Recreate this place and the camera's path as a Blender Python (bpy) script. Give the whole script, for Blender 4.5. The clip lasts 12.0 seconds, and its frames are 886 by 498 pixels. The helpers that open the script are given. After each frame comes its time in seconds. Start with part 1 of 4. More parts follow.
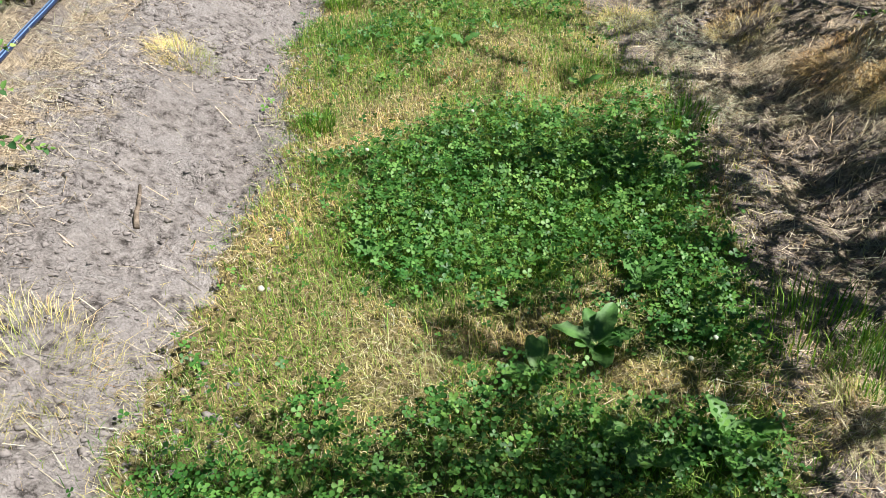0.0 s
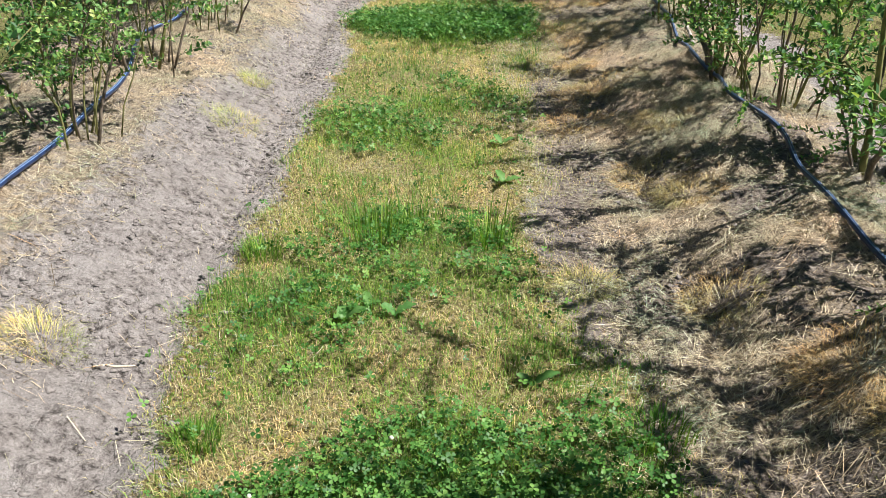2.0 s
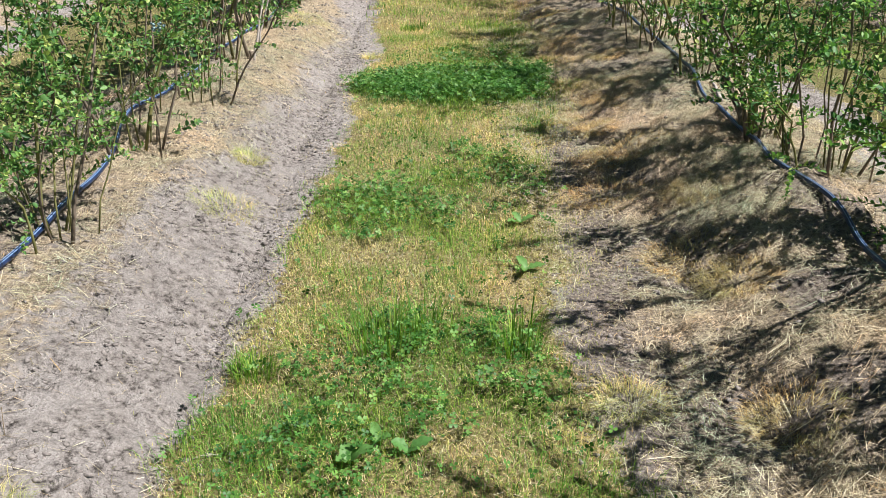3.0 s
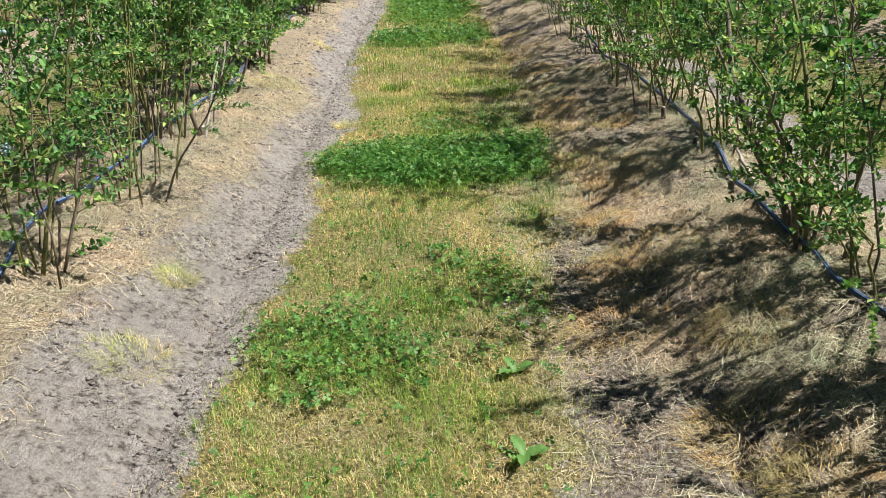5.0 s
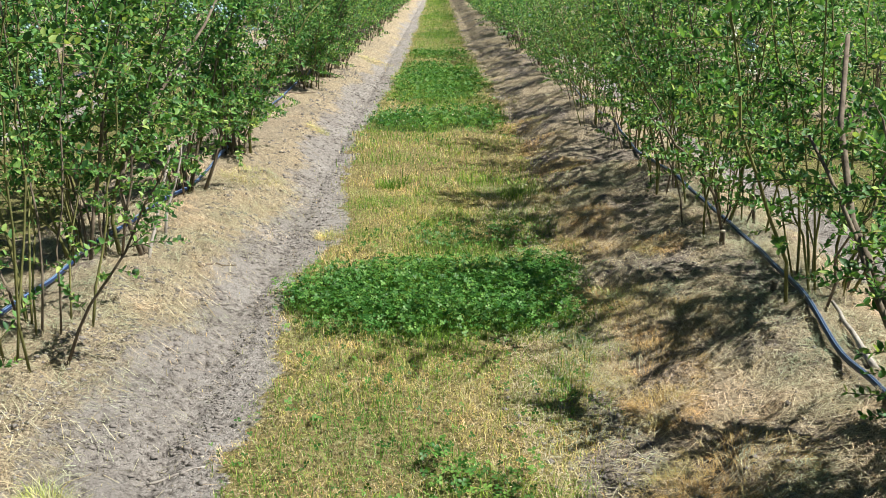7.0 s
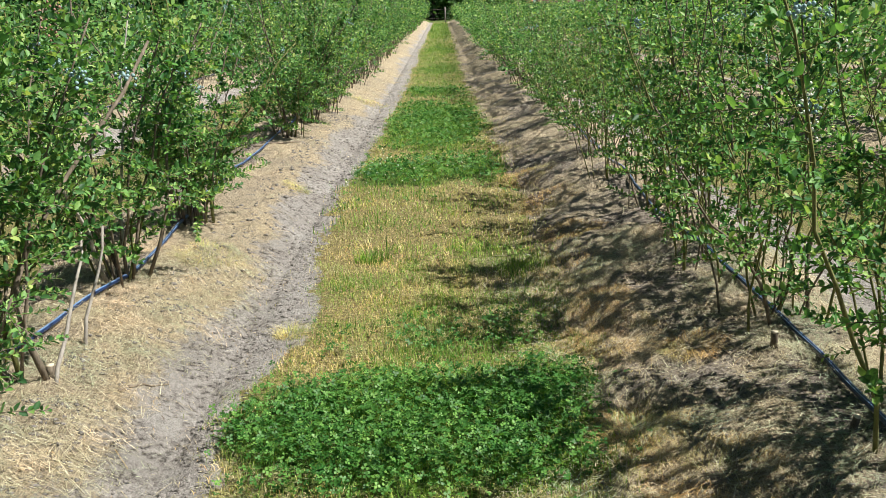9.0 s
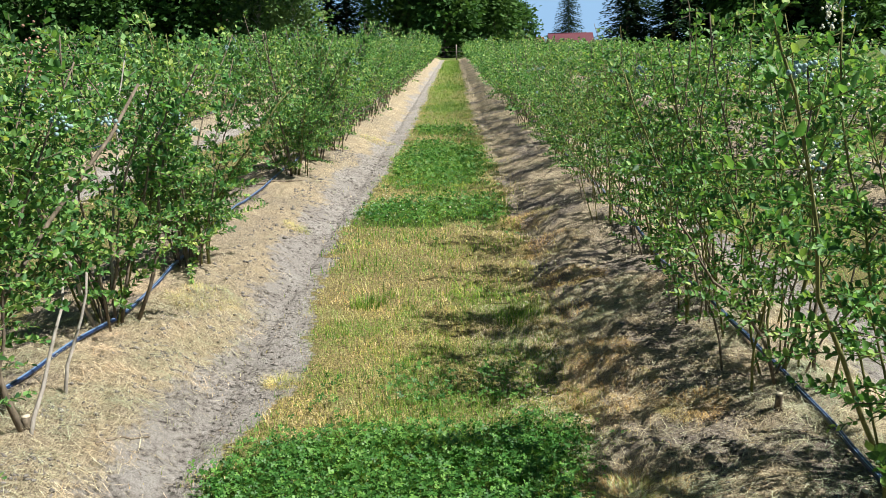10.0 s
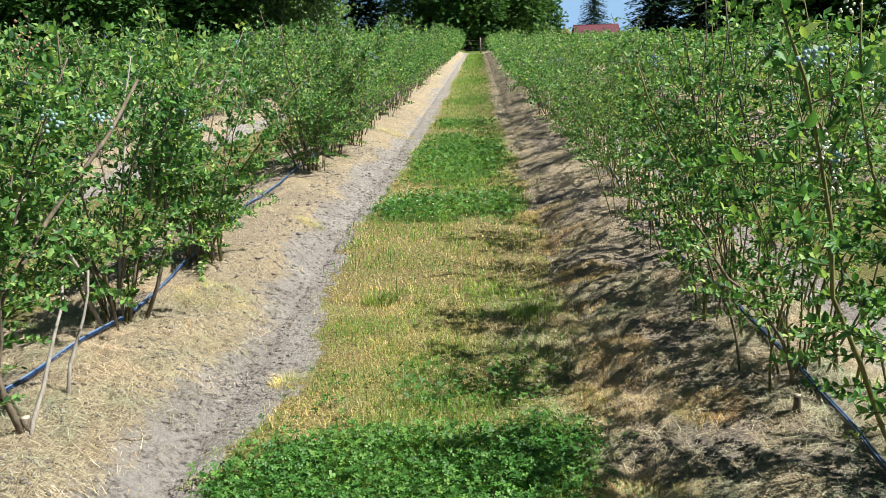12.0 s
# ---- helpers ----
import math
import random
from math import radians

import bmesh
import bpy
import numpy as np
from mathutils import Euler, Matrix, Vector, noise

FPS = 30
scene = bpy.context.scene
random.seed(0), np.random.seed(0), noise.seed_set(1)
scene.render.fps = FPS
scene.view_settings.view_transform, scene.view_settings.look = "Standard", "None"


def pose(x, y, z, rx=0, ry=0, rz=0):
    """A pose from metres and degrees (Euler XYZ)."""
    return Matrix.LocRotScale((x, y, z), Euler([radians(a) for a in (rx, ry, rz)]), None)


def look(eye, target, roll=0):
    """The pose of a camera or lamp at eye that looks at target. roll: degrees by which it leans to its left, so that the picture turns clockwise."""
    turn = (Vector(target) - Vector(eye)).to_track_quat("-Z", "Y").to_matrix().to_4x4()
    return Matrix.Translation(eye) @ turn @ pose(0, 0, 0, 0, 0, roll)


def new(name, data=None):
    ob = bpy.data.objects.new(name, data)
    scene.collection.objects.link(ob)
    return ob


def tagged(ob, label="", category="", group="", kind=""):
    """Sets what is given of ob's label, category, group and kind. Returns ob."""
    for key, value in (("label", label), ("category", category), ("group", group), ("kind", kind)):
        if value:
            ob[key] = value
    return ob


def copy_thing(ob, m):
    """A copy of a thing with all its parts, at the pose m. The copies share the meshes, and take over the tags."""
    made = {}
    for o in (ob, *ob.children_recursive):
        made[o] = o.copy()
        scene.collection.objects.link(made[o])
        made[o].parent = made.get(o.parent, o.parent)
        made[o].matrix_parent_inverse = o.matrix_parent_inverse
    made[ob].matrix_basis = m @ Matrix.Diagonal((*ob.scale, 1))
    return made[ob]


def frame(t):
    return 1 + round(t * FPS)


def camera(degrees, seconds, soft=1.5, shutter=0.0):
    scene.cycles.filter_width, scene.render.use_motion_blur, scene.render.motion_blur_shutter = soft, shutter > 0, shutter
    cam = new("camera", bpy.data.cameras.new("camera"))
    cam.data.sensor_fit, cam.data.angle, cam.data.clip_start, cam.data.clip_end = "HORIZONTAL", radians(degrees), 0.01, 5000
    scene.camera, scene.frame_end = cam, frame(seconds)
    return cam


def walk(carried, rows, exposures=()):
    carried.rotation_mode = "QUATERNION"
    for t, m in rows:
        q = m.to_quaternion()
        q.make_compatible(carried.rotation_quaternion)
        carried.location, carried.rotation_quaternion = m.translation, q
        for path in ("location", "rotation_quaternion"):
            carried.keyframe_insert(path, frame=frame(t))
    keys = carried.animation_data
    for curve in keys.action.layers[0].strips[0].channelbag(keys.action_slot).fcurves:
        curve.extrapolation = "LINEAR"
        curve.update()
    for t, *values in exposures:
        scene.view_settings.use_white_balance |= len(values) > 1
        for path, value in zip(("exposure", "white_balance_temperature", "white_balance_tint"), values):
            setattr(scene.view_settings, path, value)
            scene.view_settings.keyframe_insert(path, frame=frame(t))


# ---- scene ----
cam = camera(54.9, 12.0, soft=0.5)
PATH = [
    (0, (-0.178, -0.029, 1.32), (-0.201, 1.557, 0.101), -0.6),
    (0.5, (-0.17, 0.066, 1.331), (-0.175, 1.698, 0.176), -0.2),
    (1, (-0.185, 0.295, 1.358), (-0.117, 1.967, 0.263), 0.1),
    (1.5, (-0.166, 0.451, 1.383), (-0.092, 2.161, 0.347), -0.7),
    (1.8, (-0.103, 0.586, 1.401), (-0.075, 2.34, 0.442), 0.0),
    (2, (-0.054, 0.658, 1.404), (-0.009, 2.435, 0.486), 1.8),
    (2.5, (-0.02, 0.817, 1.41), (0.005, 2.608, 0.521), 0.5),
    (3, (-0.062, 1.098, 1.415), (-0.045, 2.918, 0.586), -0.4),
    (3.2, (-0.067, 1.174, 1.4), (-0.035, 3.005, 0.597), -0.6),
    (4.8, (0.043, 1.897, 1.411), (0.024, 3.745, 0.648), -1.3),
    (5, (0.048, 2.02, 1.442), (0.067, 3.871, 0.687), -1.5),
    (5.5, (0.048, 2.275, 1.438), (0.025, 4.141, 0.717), -1.6),
    (6, (0.153, 2.534, 1.457), (0.115, 4.417, 0.784), 0.5),
    (6.5, (0.127, 2.838, 1.462), (0.185, 4.724, 0.8), 1.1),
    (6.7, (0.072, 2.98, 1.451), (0.113, 4.88, 0.828), 0.5),
    (8.3, (0.234, 3.712, 1.486), (0.176, 5.617, 0.881), -0.7),
    (8.5, (0.215, 3.835, 1.496), (0.161, 5.746, 0.91), -0.9),
    (9, (0.214, 4.038, 1.508), (0.2, 5.96, 0.955), -1.9),
    (9.5, (0.226, 4.13, 1.533), (0.229, 6.057, 1.0), -1.3),
    (10, (0.279, 4.158, 1.541), (0.246, 6.1, 1.068), -1.2),
    (10.5, (0.301, 4.183, 1.544), (0.26, 6.121, 1.055), -1.6),
    (11, (0.306, 4.207, 1.537), (0.276, 6.146, 1.049), -1.6),
    (11.5, (0.316, 4.236, 1.54), (0.255, 6.174, 1.048), -1.7),
    (12, (0.356, 4.251, 1.53), (0.262, 6.189, 1.044), -1.9),
]
walk(cam, [(t, look(eye, target, roll)) for t, eye, target, roll in PATH],
     [(0, 1.0, 6250, 15), (2, 1.0, 6250, 15), (3.2, 0.93, 6250, 15), (5.5, 0.85, 6450, 11), (8, 0.84, 6400, 8), (12, 0.9, 6400, 8)])

# ---- world and sun ----
SUN_ELEV, SUN_AZ = radians(52), radians(101.5)
world = bpy.data.worlds.new("world")
scene.world = world
world.use_nodes = True
sky = world.node_tree.nodes.new("ShaderNodeTexSky")
sky.sky_type, sky.sun_disc = "NISHITA", False
sky.sun_elevation, sky.sun_rotation = SUN_ELEV, SUN_AZ
sky.dust_density, sky.air_density = 0.1, 0.32
background = world.node_tree.nodes["Background"]
background.inputs[1].default_value = 0.05
world.node_tree.links.new(sky.outputs[0], background.inputs[0])
sun = new("sun", bpy.data.lights.new("sun", "SUN"))
sun.data.energy, sun.data.angle, sun.data.color = 5.0, radians(0.53), (1.0, 0.96, 0.89)
sun_way = Vector((math.sin(SUN_AZ) * math.cos(SUN_ELEV), math.cos(SUN_AZ) * math.cos(SUN_ELEV), math.sin(SUN_ELEV)))
sun.matrix_world = look(sun_way * 60, (0, 0, 0))


# ---- materials ----
class Mat:
    """A node material with short calls for the usual nodes."""

    def __init__(self, name, rough=0.8, spec=0.3):
        self.m = bpy.data.materials.new(name)
        self.m.use_nodes = True
        self.nodes, self.links = self.m.node_tree.nodes, self.m.node_tree.links
        self.bsdf = self.nodes["Principled BSDF"]
        self.bsdf.inputs["Roughness"].default_value = rough
        self.bsdf.inputs["Specular IOR Level"].default_value = spec
        self.geo = self.nodes.new("ShaderNodeNewGeometry")

    def noise(self, scale, detail=4, rough=0.6, vector=None):
        n = self.nodes.new("ShaderNodeTexNoise")
        n.inputs["Scale"].default_value, n.inputs["Detail"].default_value, n.inputs["Roughness"].default_value = scale, detail, rough
        self.links.new(vector or self.geo.outputs["Position"], n.inputs["Vector"])
        return n.outputs[0]

    def stretched(self, sx, sy, sz, turn=0.0):
        n = self.nodes.new("ShaderNodeMapping")
        n.inputs["Scale"].default_value = (sx, sy, sz)
        n.inputs["Rotation"].default_value = (0, 0, turn)
        self.links.new(self.geo.outputs["Position"], n.inputs["Vector"])
        return n.outputs[0]

    def ramp(self, value, stops):
        n = self.nodes.new("ShaderNodeValToRGB")
        els = n.color_ramp.elements
        while len(els) < len(stops):
            els.new(0.5)
        for e, (p, c) in zip(els, stops):
            e.position, e.color = p, (*c, 1) if len(c) == 3 else c
        self.links.new(value, n.inputs[0])
        return n.outputs[0]

    def mix(self, fac, a, b, blend="MIX"):
        n = self.nodes.new("ShaderNodeMix")
        n.data_type, n.blend_type = "RGBA", blend
        for k, v in ((0, fac), (6, a), (7, b)):
            if isinstance(v, (int, float)):
                n.inputs[k].default_value = v
            elif isinstance(v, tuple):
                n.inputs[k].default_value = (*v, 1)
            else:
                self.links.new(v, n.inputs[k])
        return n.outputs[2]

    def math(self, op, a, b=0.0):
        n = self.nodes.new("ShaderNodeMath")
        n.operation = op
        for k, v in ((0, a), (1, b)):
            if isinstance(v, (int, float)):
                n.inputs[k].default_value = v
            else:
                self.links.new(v, n.inputs[k])
        return n.outputs[0]

    def attr(self, name):
        n = self.nodes.new("ShaderNodeAttribute")
        n.attribute_name = name
        return n.outputs["Fac"]

    def color(self, c):
        if isinstance(c, tuple):
            self.bsdf.inputs["Base Color"].default_value = (*c, 1)
        else:
            self.links.new(c, self.bsdf.inputs["Base Color"])
        return self

    def bump(self, value, strength, distance=0.01):
        n = self.nodes.new("ShaderNodeBump")
        n.inputs["Strength"].default_value, n.inputs["Distance"].default_value = strength, distance
        self.links.new(value, n.inputs["Height"])
        self.links.new(n.outputs[0], self.bsdf.inputs["Normal"])
        return self

    def through_light(self, colour, amount):
        """Lets part of the light shine through, as thin leaves do."""
        t = self.nodes.new("ShaderNodeBsdfTranslucent")
        s = self.nodes.new("ShaderNodeMixShader")
        s.inputs[0].default_value = amount
        if isinstance(colour, tuple):
            t.inputs[0].default_value = (*colour, 1)
        else:
            self.links.new(colour, t.inputs[0])
        out = self.nodes["Material Output"]
        self.links.new(self.bsdf.outputs[0], s.inputs[1])
        self.links.new(t.outputs[0], s.inputs[2])
        self.links.new(s.outputs[0], out.inputs[0])
        return self


def leafy(name, stops, rough=0.5, spec=0.4, light=0.3, patch=1.5, brown=0.0):
    """A leaf material whose single leaves differ, with a drift of tone over patch metres."""
    m = Mat(name, rough, spec)
    base = m.ramp(m.geo.outputs["Random Per Island"], stops)
    drift = m.ramp(m.noise(patch, 2), [(0.32, (0.6, 0.78, 0.7)), (0.68, (1.2, 1.07, 1.0))])
    base = m.mix(1.0, base, drift, "MULTIPLY")
    grain = m.ramp(m.noise(180, 2), [(0.3, (0.85, 0.85, 0.85)), (0.7, (1.12, 1.12, 1.12))])
    base = m.mix(1.0, base, grain, "MULTIPLY")
    m.color(base)
    bright = m.mix(1.0, base, (1.5, 1.6, 0.8), "MULTIPLY")
    m.through_light(bright, light)
    return m.m


def make_ground_material():
    m = Mat("soil_turf_and_straw", 0.95, 0.15)
    pos = m.geo.outputs["Position"]
    fine, mid, broad = m.noise(160, 5, 0.7), m.noise(34, 5, 0.65), m.noise(2.2, 3)
    dirt = m.ramp(mid, [(0.36, (0.1, 0.09, 0.082)), (0.46, (0.31, 0.285, 0.265)), (0.6, (0.46, 0.43, 0.405))])
    dirt = m.mix(1.0, dirt, m.ramp(fine, [(0.3, (0.7, 0.7, 0.7)), (0.65, (1.1, 1.1, 1.1))]), "MULTIPLY")
    crust = m.ramp(fine, [(0.35, (0.3, 0.28, 0.262)), (0.6, (0.46, 0.435, 0.415))])
    dirt = m.mix(m.ramp(m.noise(7, 4, 0.7), [(0.48, (0, 0, 0)), (0.6, (0.85, 0.85, 0.85))]), dirt, crust)
    dirt = m.mix(1.0, dirt, m.ramp(broad, [(0.35, (0.85, 0.83, 0.8)), (0.65, (1.05, 1.04, 1.02))]), "MULTIPLY")
    s1, s2 = m.noise(14, 4, 0.6, m.stretched(1.2, 14, 6, 0.35)), m.noise(14, 4, 0.6, m.stretched(14, 1.4, 6, 0.5))
    strands = m.math("MAXIMUM", s1, s2)
    straw = m.ramp(strands, [(0.42, (0.16, 0.135, 0.105)), (0.54, (0.42, 0.36, 0.26)), (0.68, (0.7, 0.62, 0.46))])
    straw = m.mix(1.0, straw, m.ramp(broad, [(0.3, (0.75, 0.74, 0.75)), (0.7, (1.1, 1.02, 0.92))]), "MULTIPLY")
    turf = m.ramp(m.noise(60, 4), [(0.3, (0.07, 0.06, 0.026)), (0.5, (0.26, 0.215, 0.095)), (0.72, (0.5, 0.4, 0.2))])
    far_green = m.ramp(m.noise(25, 4), [(0.3, (0.04, 0.08, 0.015)), (0.7, (0.13, 0.19, 0.045))])
    turf = m.mix(m.attr("green"), turf, far_green)
    ragged = m.math("MULTIPLY", m.math("SUBTRACT", m.noise(11, 5, 0.75), 0.5), 1.7)
    straw_fac = m.ramp(m.math("ADD", m.attr("straw"), ragged), [(0.35, (0, 0, 0)), (0.65, (1, 1, 1))])
    turf_fac = m.ramp(m.math("ADD", m.attr("turf"), ragged), [(0.42, (0, 0, 0)), (0.58, (1, 1, 1))])
    # dark soil under the straw; its deep tone also paints in the bank's shade
    mulch = m.ramp(m.noise(45, 5, 0.7), [(0.32, (0.05, 0.04, 0.032)), (0.48, (0.2, 0.168, 0.138)), (0.66, (0.46, 0.4, 0.33))])
    dirt = m.mix(m.attr("mulch"), dirt, mulch)
    base = m.mix(turf_fac, m.mix(straw_fac, dirt, straw), turf)
    m.color(base)
    clumps = m.noise(15, 3, 0.7)
    height = m.math("ADD", m.math("MULTIPLY", mid, 0.55), m.math("ADD", m.math("MULTIPLY", m.noise(95, 4, 0.75), 0.45), m.math("MULTIPLY", clumps, 0.3)))
    m.bump(height, 1.0, 0.05)
    return m.m


GROUND_MAT = make_ground_material()
GREEN_GRASS = leafy("green_grass_blade", [(0.0, (0.06, 0.17, 0.02)), (0.6, (0.17, 0.33, 0.045)), (1.0, (0.42, 0.52, 0.12))], 0.55, 0.3, 0.3)
DRY_GRASS = leafy("dry_grass_blade", [(0.0, (0.22, 0.28, 0.05)), (0.25, (0.5, 0.49, 0.15)), (0.6, (0.78, 0.64, 0.31)), (0.85, (0.88, 0.76, 0.52)), (1.0, (0.62, 0.33, 0.13))], 0.8, 0.15, 0.2, 3.5)
CLOVER = leafy("clover_leaf", [(0.0, (0.035, 0.12, 0.022)), (0.55, (0.075, 0.205, 0.04)), (1.0, (0.19, 0.36, 0.08))], 0.5, 0.35, 0.25)
DOCK = leafy("broad_weed_leaf", [(0.0, (0.08, 0.2, 0.05)), (1.0, (0.16, 0.31, 0.09))], 0.5, 0.3, 0.25)
BUSH_LEAF = leafy("blueberry_leaf", [(0.0, (0.035, 0.1, 0.036)), (0.4, (0.09, 0.22, 0.066)), (0.8, (0.19, 0.36, 0.1)), (1.0, (0.4, 0.5, 0.16))], 0.52, 0.35, 0.3)
TREE_LEAF = leafy("tree_leaf", [(0.0, (0.045, 0.1, 0.034)), (1.0, (0.1, 0.19, 0.06))], 0.8, 0.1, 0.25, 0.3)
BIRCH_LEAF = leafy("birch_leaf", [(0.0, (0.1, 0.17, 0.075)), (1.0, (0.19, 0.27, 0.12))], 0.8, 0.1, 0.25, 0.3)
SPRUCE = leafy("spruce_needles", [(0.0, (0.012, 0.032, 0.014)), (1.0, (0.03, 0.06, 0.025))], 0.9, 0.05, 0.1, 0.4)
STRAW = leafy("straw_strand", [(0.0, (0.13, 0.1, 0.07)), (0.3, (0.4, 0.33, 0.23)), (0.7, (0.66, 0.58, 0.44)), (0.9, (0.8, 0.74, 0.6)), (1.0, (0.55, 0.36, 0.18))], 0.8, 0.15, 0.1, 2.5)
WHITE_PETAL = leafy("white_clover_flower", [(0.0, (0.6, 0.58, 0.5)), (1.0, (0.8, 0.78, 0.72))], 0.8, 0.2, 0.2)


def bark(name, dark, light, scale=60):
    m = Mat(name, 0.85, 0.2)
    c = m.ramp(m.noise(scale, 4, 0.7, m.stretched(1, 1, 0.2)), [(0.3, dark), (0.7, light)])
    m.color(m.mix(1.0, c, m.ramp(m.noise(7, 2), [(0.3, (0.75, 0.75, 0.75)), (0.7, (1.15, 1.15, 1.15))]), "MULTIPLY"))
    m.bump(m.noise(scale * 1.5, 3), 0.5, 0.004)
    return m.m


CANE = bark("brown_cane_bark", (0.085, 0.068, 0.05), (0.27, 0.22, 0.165))
CANE_GREEN = bark("young_green_cane", (0.11, 0.12, 0.04), (0.24, 0.23, 0.09))
CANE_PALE = bark("weathered_grey_cane", (0.26, 0.23, 0.2), (0.5, 0.46, 0.41))
CUT_WOOD = bark("pale_cut_wood", (0.5, 0.42, 0.3), (0.68, 0.6, 0.47), 120)
TRUNK = bark("dark_tree_bark", (0.05, 0.04, 0.03), (0.16, 0.13, 0.1), 12)
BIRCH_BARK = bark("white_birch_bark", (0.2, 0.19, 0.17), (0.65, 0.63, 0.58), 8)
POST_WOOD = bark("grey_post_wood", (0.16, 0.14, 0.12), (0.34, 0.31, 0.27), 20)


def plain(name, colour, rough, spec=0.4, scale=40, spread=0.2, bump=0.2):
    m = Mat(name, rough, spec)
    n = m.noise(scale, 4)
    lo, hi = tuple(v * (1 - spread) for v in colour), tuple(v * (1 + spread) for v in colour)
    m.color(m.ramp(n, [(0.3, lo), (0.7, hi)]))
    m.bump(m.noise(scale * 3, 3), bump, 0.002)
    return m.m


HOSE = plain("blue_irrigation_hose", (0.009, 0.024, 0.075), 0.35, 0.6, 25, 0.35, 0.08)
HOSE_STRIPE = plain("pale_blue_hose_stripe", (0.17, 0.26, 0.42), 0.4, 0.5, 60, 0.3, 0.1)
CLOD = plain("dry_soil_clod", (0.22, 0.2, 0.182), 0.95, 0.1, 90, 0.35, 0.6)
BERRY = plain("unripe_blueberry_skin", (0.24, 0.36, 0.36), 0.6, 0.4, 200, 0.3, 0.05)
BLOSSOM = plain("creamy_white_blossom", (0.78, 0.77, 0.66), 0.6, 0.3, 150, 0.12, 0.1)
WITHERED = plain("withered_brown_flower", (0.34, 0.2, 0.14), 0.85, 0.2, 150, 0.4, 0.3)
ROOF_RED = plain("red_brown_roof_sheet", (0.12, 0.03, 0.042), 0.6, 0.4, 6, 0.2, 0.2)
ROOF_TERRA = plain("orange_clay_roof", (0.42, 0.2, 0.12), 0.8, 0.3, 6, 0.25, 0.3)
WALL_WOOD = plain("brown_plank_wall", (0.1, 0.065, 0.045), 0.8, 0.3, 8, 0.3, 0.3)
WINDOW_GLASS = plain("dark_window_glass", (0.03, 0.035, 0.04), 0.08, 0.6, 3, 0.1, 0.02)


# ---- mesh helpers ----
def mesh_of(name, verts, faces, mat, smooth=False):
    """A mesh from vertex rows and face rows that all have the same number of corners."""
    verts, faces = np.asarray(verts, np.float32), np.asarray(faces, np.int32)
    me = bpy.data.meshes.new(name)
    n, k = faces.shape
    me.vertices.add(len(verts))
    me.vertices.foreach_set("co", verts.ravel())
    me.loops.add(n * k)
    me.loops.foreach_set("vertex_index", faces.ravel())
    me.polygons.add(n)
    me.polygons.foreach_set("loop_start", np.arange(0, n * k, k, dtype=np.int32))
    if smooth:
        me.polygons.foreach_set("use_smooth", np.ones(n, bool))
    me.materials.append(mat)
    me.update(calc_edges=True)
    return me


def part(name, me, parent, label=""):
    ob = new(name, me)
    ob.parent = parent
    return tagged(ob, label)


def joined(pieces):
    """Stacks (verts, faces) pairs into one pair."""
    vs, fs, n = [], [], 0
    for v, f in pieces:
        vs.append(np.asarray(v, float))
        fs.append(np.asarray(f, int) + n)
        n += len(v)
    return np.concatenate(vs), np.concatenate(fs)


def tube(points, radii, sides=6):
    """Quads round a line of points, tapering by radii, with closed ends."""
    p = np.asarray(points, float)
    r = np.broadcast_to(np.asarray(radii, float), (len(p),))
    d = np.gradient(p, axis=0)
    d /= np.linalg.norm(d, axis=1, keepdims=True) + 1e-9
    ref = np.array([1.0, 0, 0]) if abs(d[0][0]) < 0.8 else np.array([0, 0, 1.0])
    u = np.cross(d, ref)
    u /= np.linalg.norm(u, axis=1, keepdims=True) + 1e-9
    w = np.cross(d, u)
    a = np.linspace(0, 2 * np.pi, sides, endpoint=False)
    ring = u[:, None] * np.cos(a)[None, :, None] + w[:, None] * np.sin(a)[None, :, None]
    v = (p[:, None] + ring * r[:, None, None]).reshape(-1, 3)
    n = len(p)
    i, j = np.meshgrid(np.arange(n - 1), np.arange(sides), indexing="ij")
    k = (j + 1) % sides
    f = np.stack([i * sides + j, i * sides + k, (i + 1) * sides + k, (i + 1) * sides + j], -1).reshape(-1, 4)
    tip = len(v)
    v = np.concatenate([v, p[:1], p[-1:]])
    s = np.arange(sides)
    s2 = (s + 1) % sides
    cap0 = np.stack([np.full(sides, tip), s2, s, s], -1)
    cap1 = np.stack([np.full(sides, tip + 1), (n - 1) * sides + s, (n - 1) * sides + s2, (n - 1) * sides + s2], -1)
    return v, np.concatenate([f, cap0[:, [0, 1, 2, 2]], cap1[:, [0, 1, 2, 2]]])


def tris(faces):
    """Quads as triangles, dropping the empty halves of closed ends."""
    f = np.asarray(faces)
    t = np.concatenate([f[:, [0, 1, 2]], f[:, [0, 2, 3]]])
    return t[(t[:, 0] != t[:, 1]) & (t[:, 1] != t[:, 2]) & (t[:, 0] != t[:, 2])]


def tube_mesh(name, points, radii, mat, sides=6):
    v, f = tube(points, radii, sides)
    return mesh_of(name, v, tris(f), mat, True)


def unit(v):
    return v / (np.linalg.norm(v, axis=-1, keepdims=True) + 1e-9)


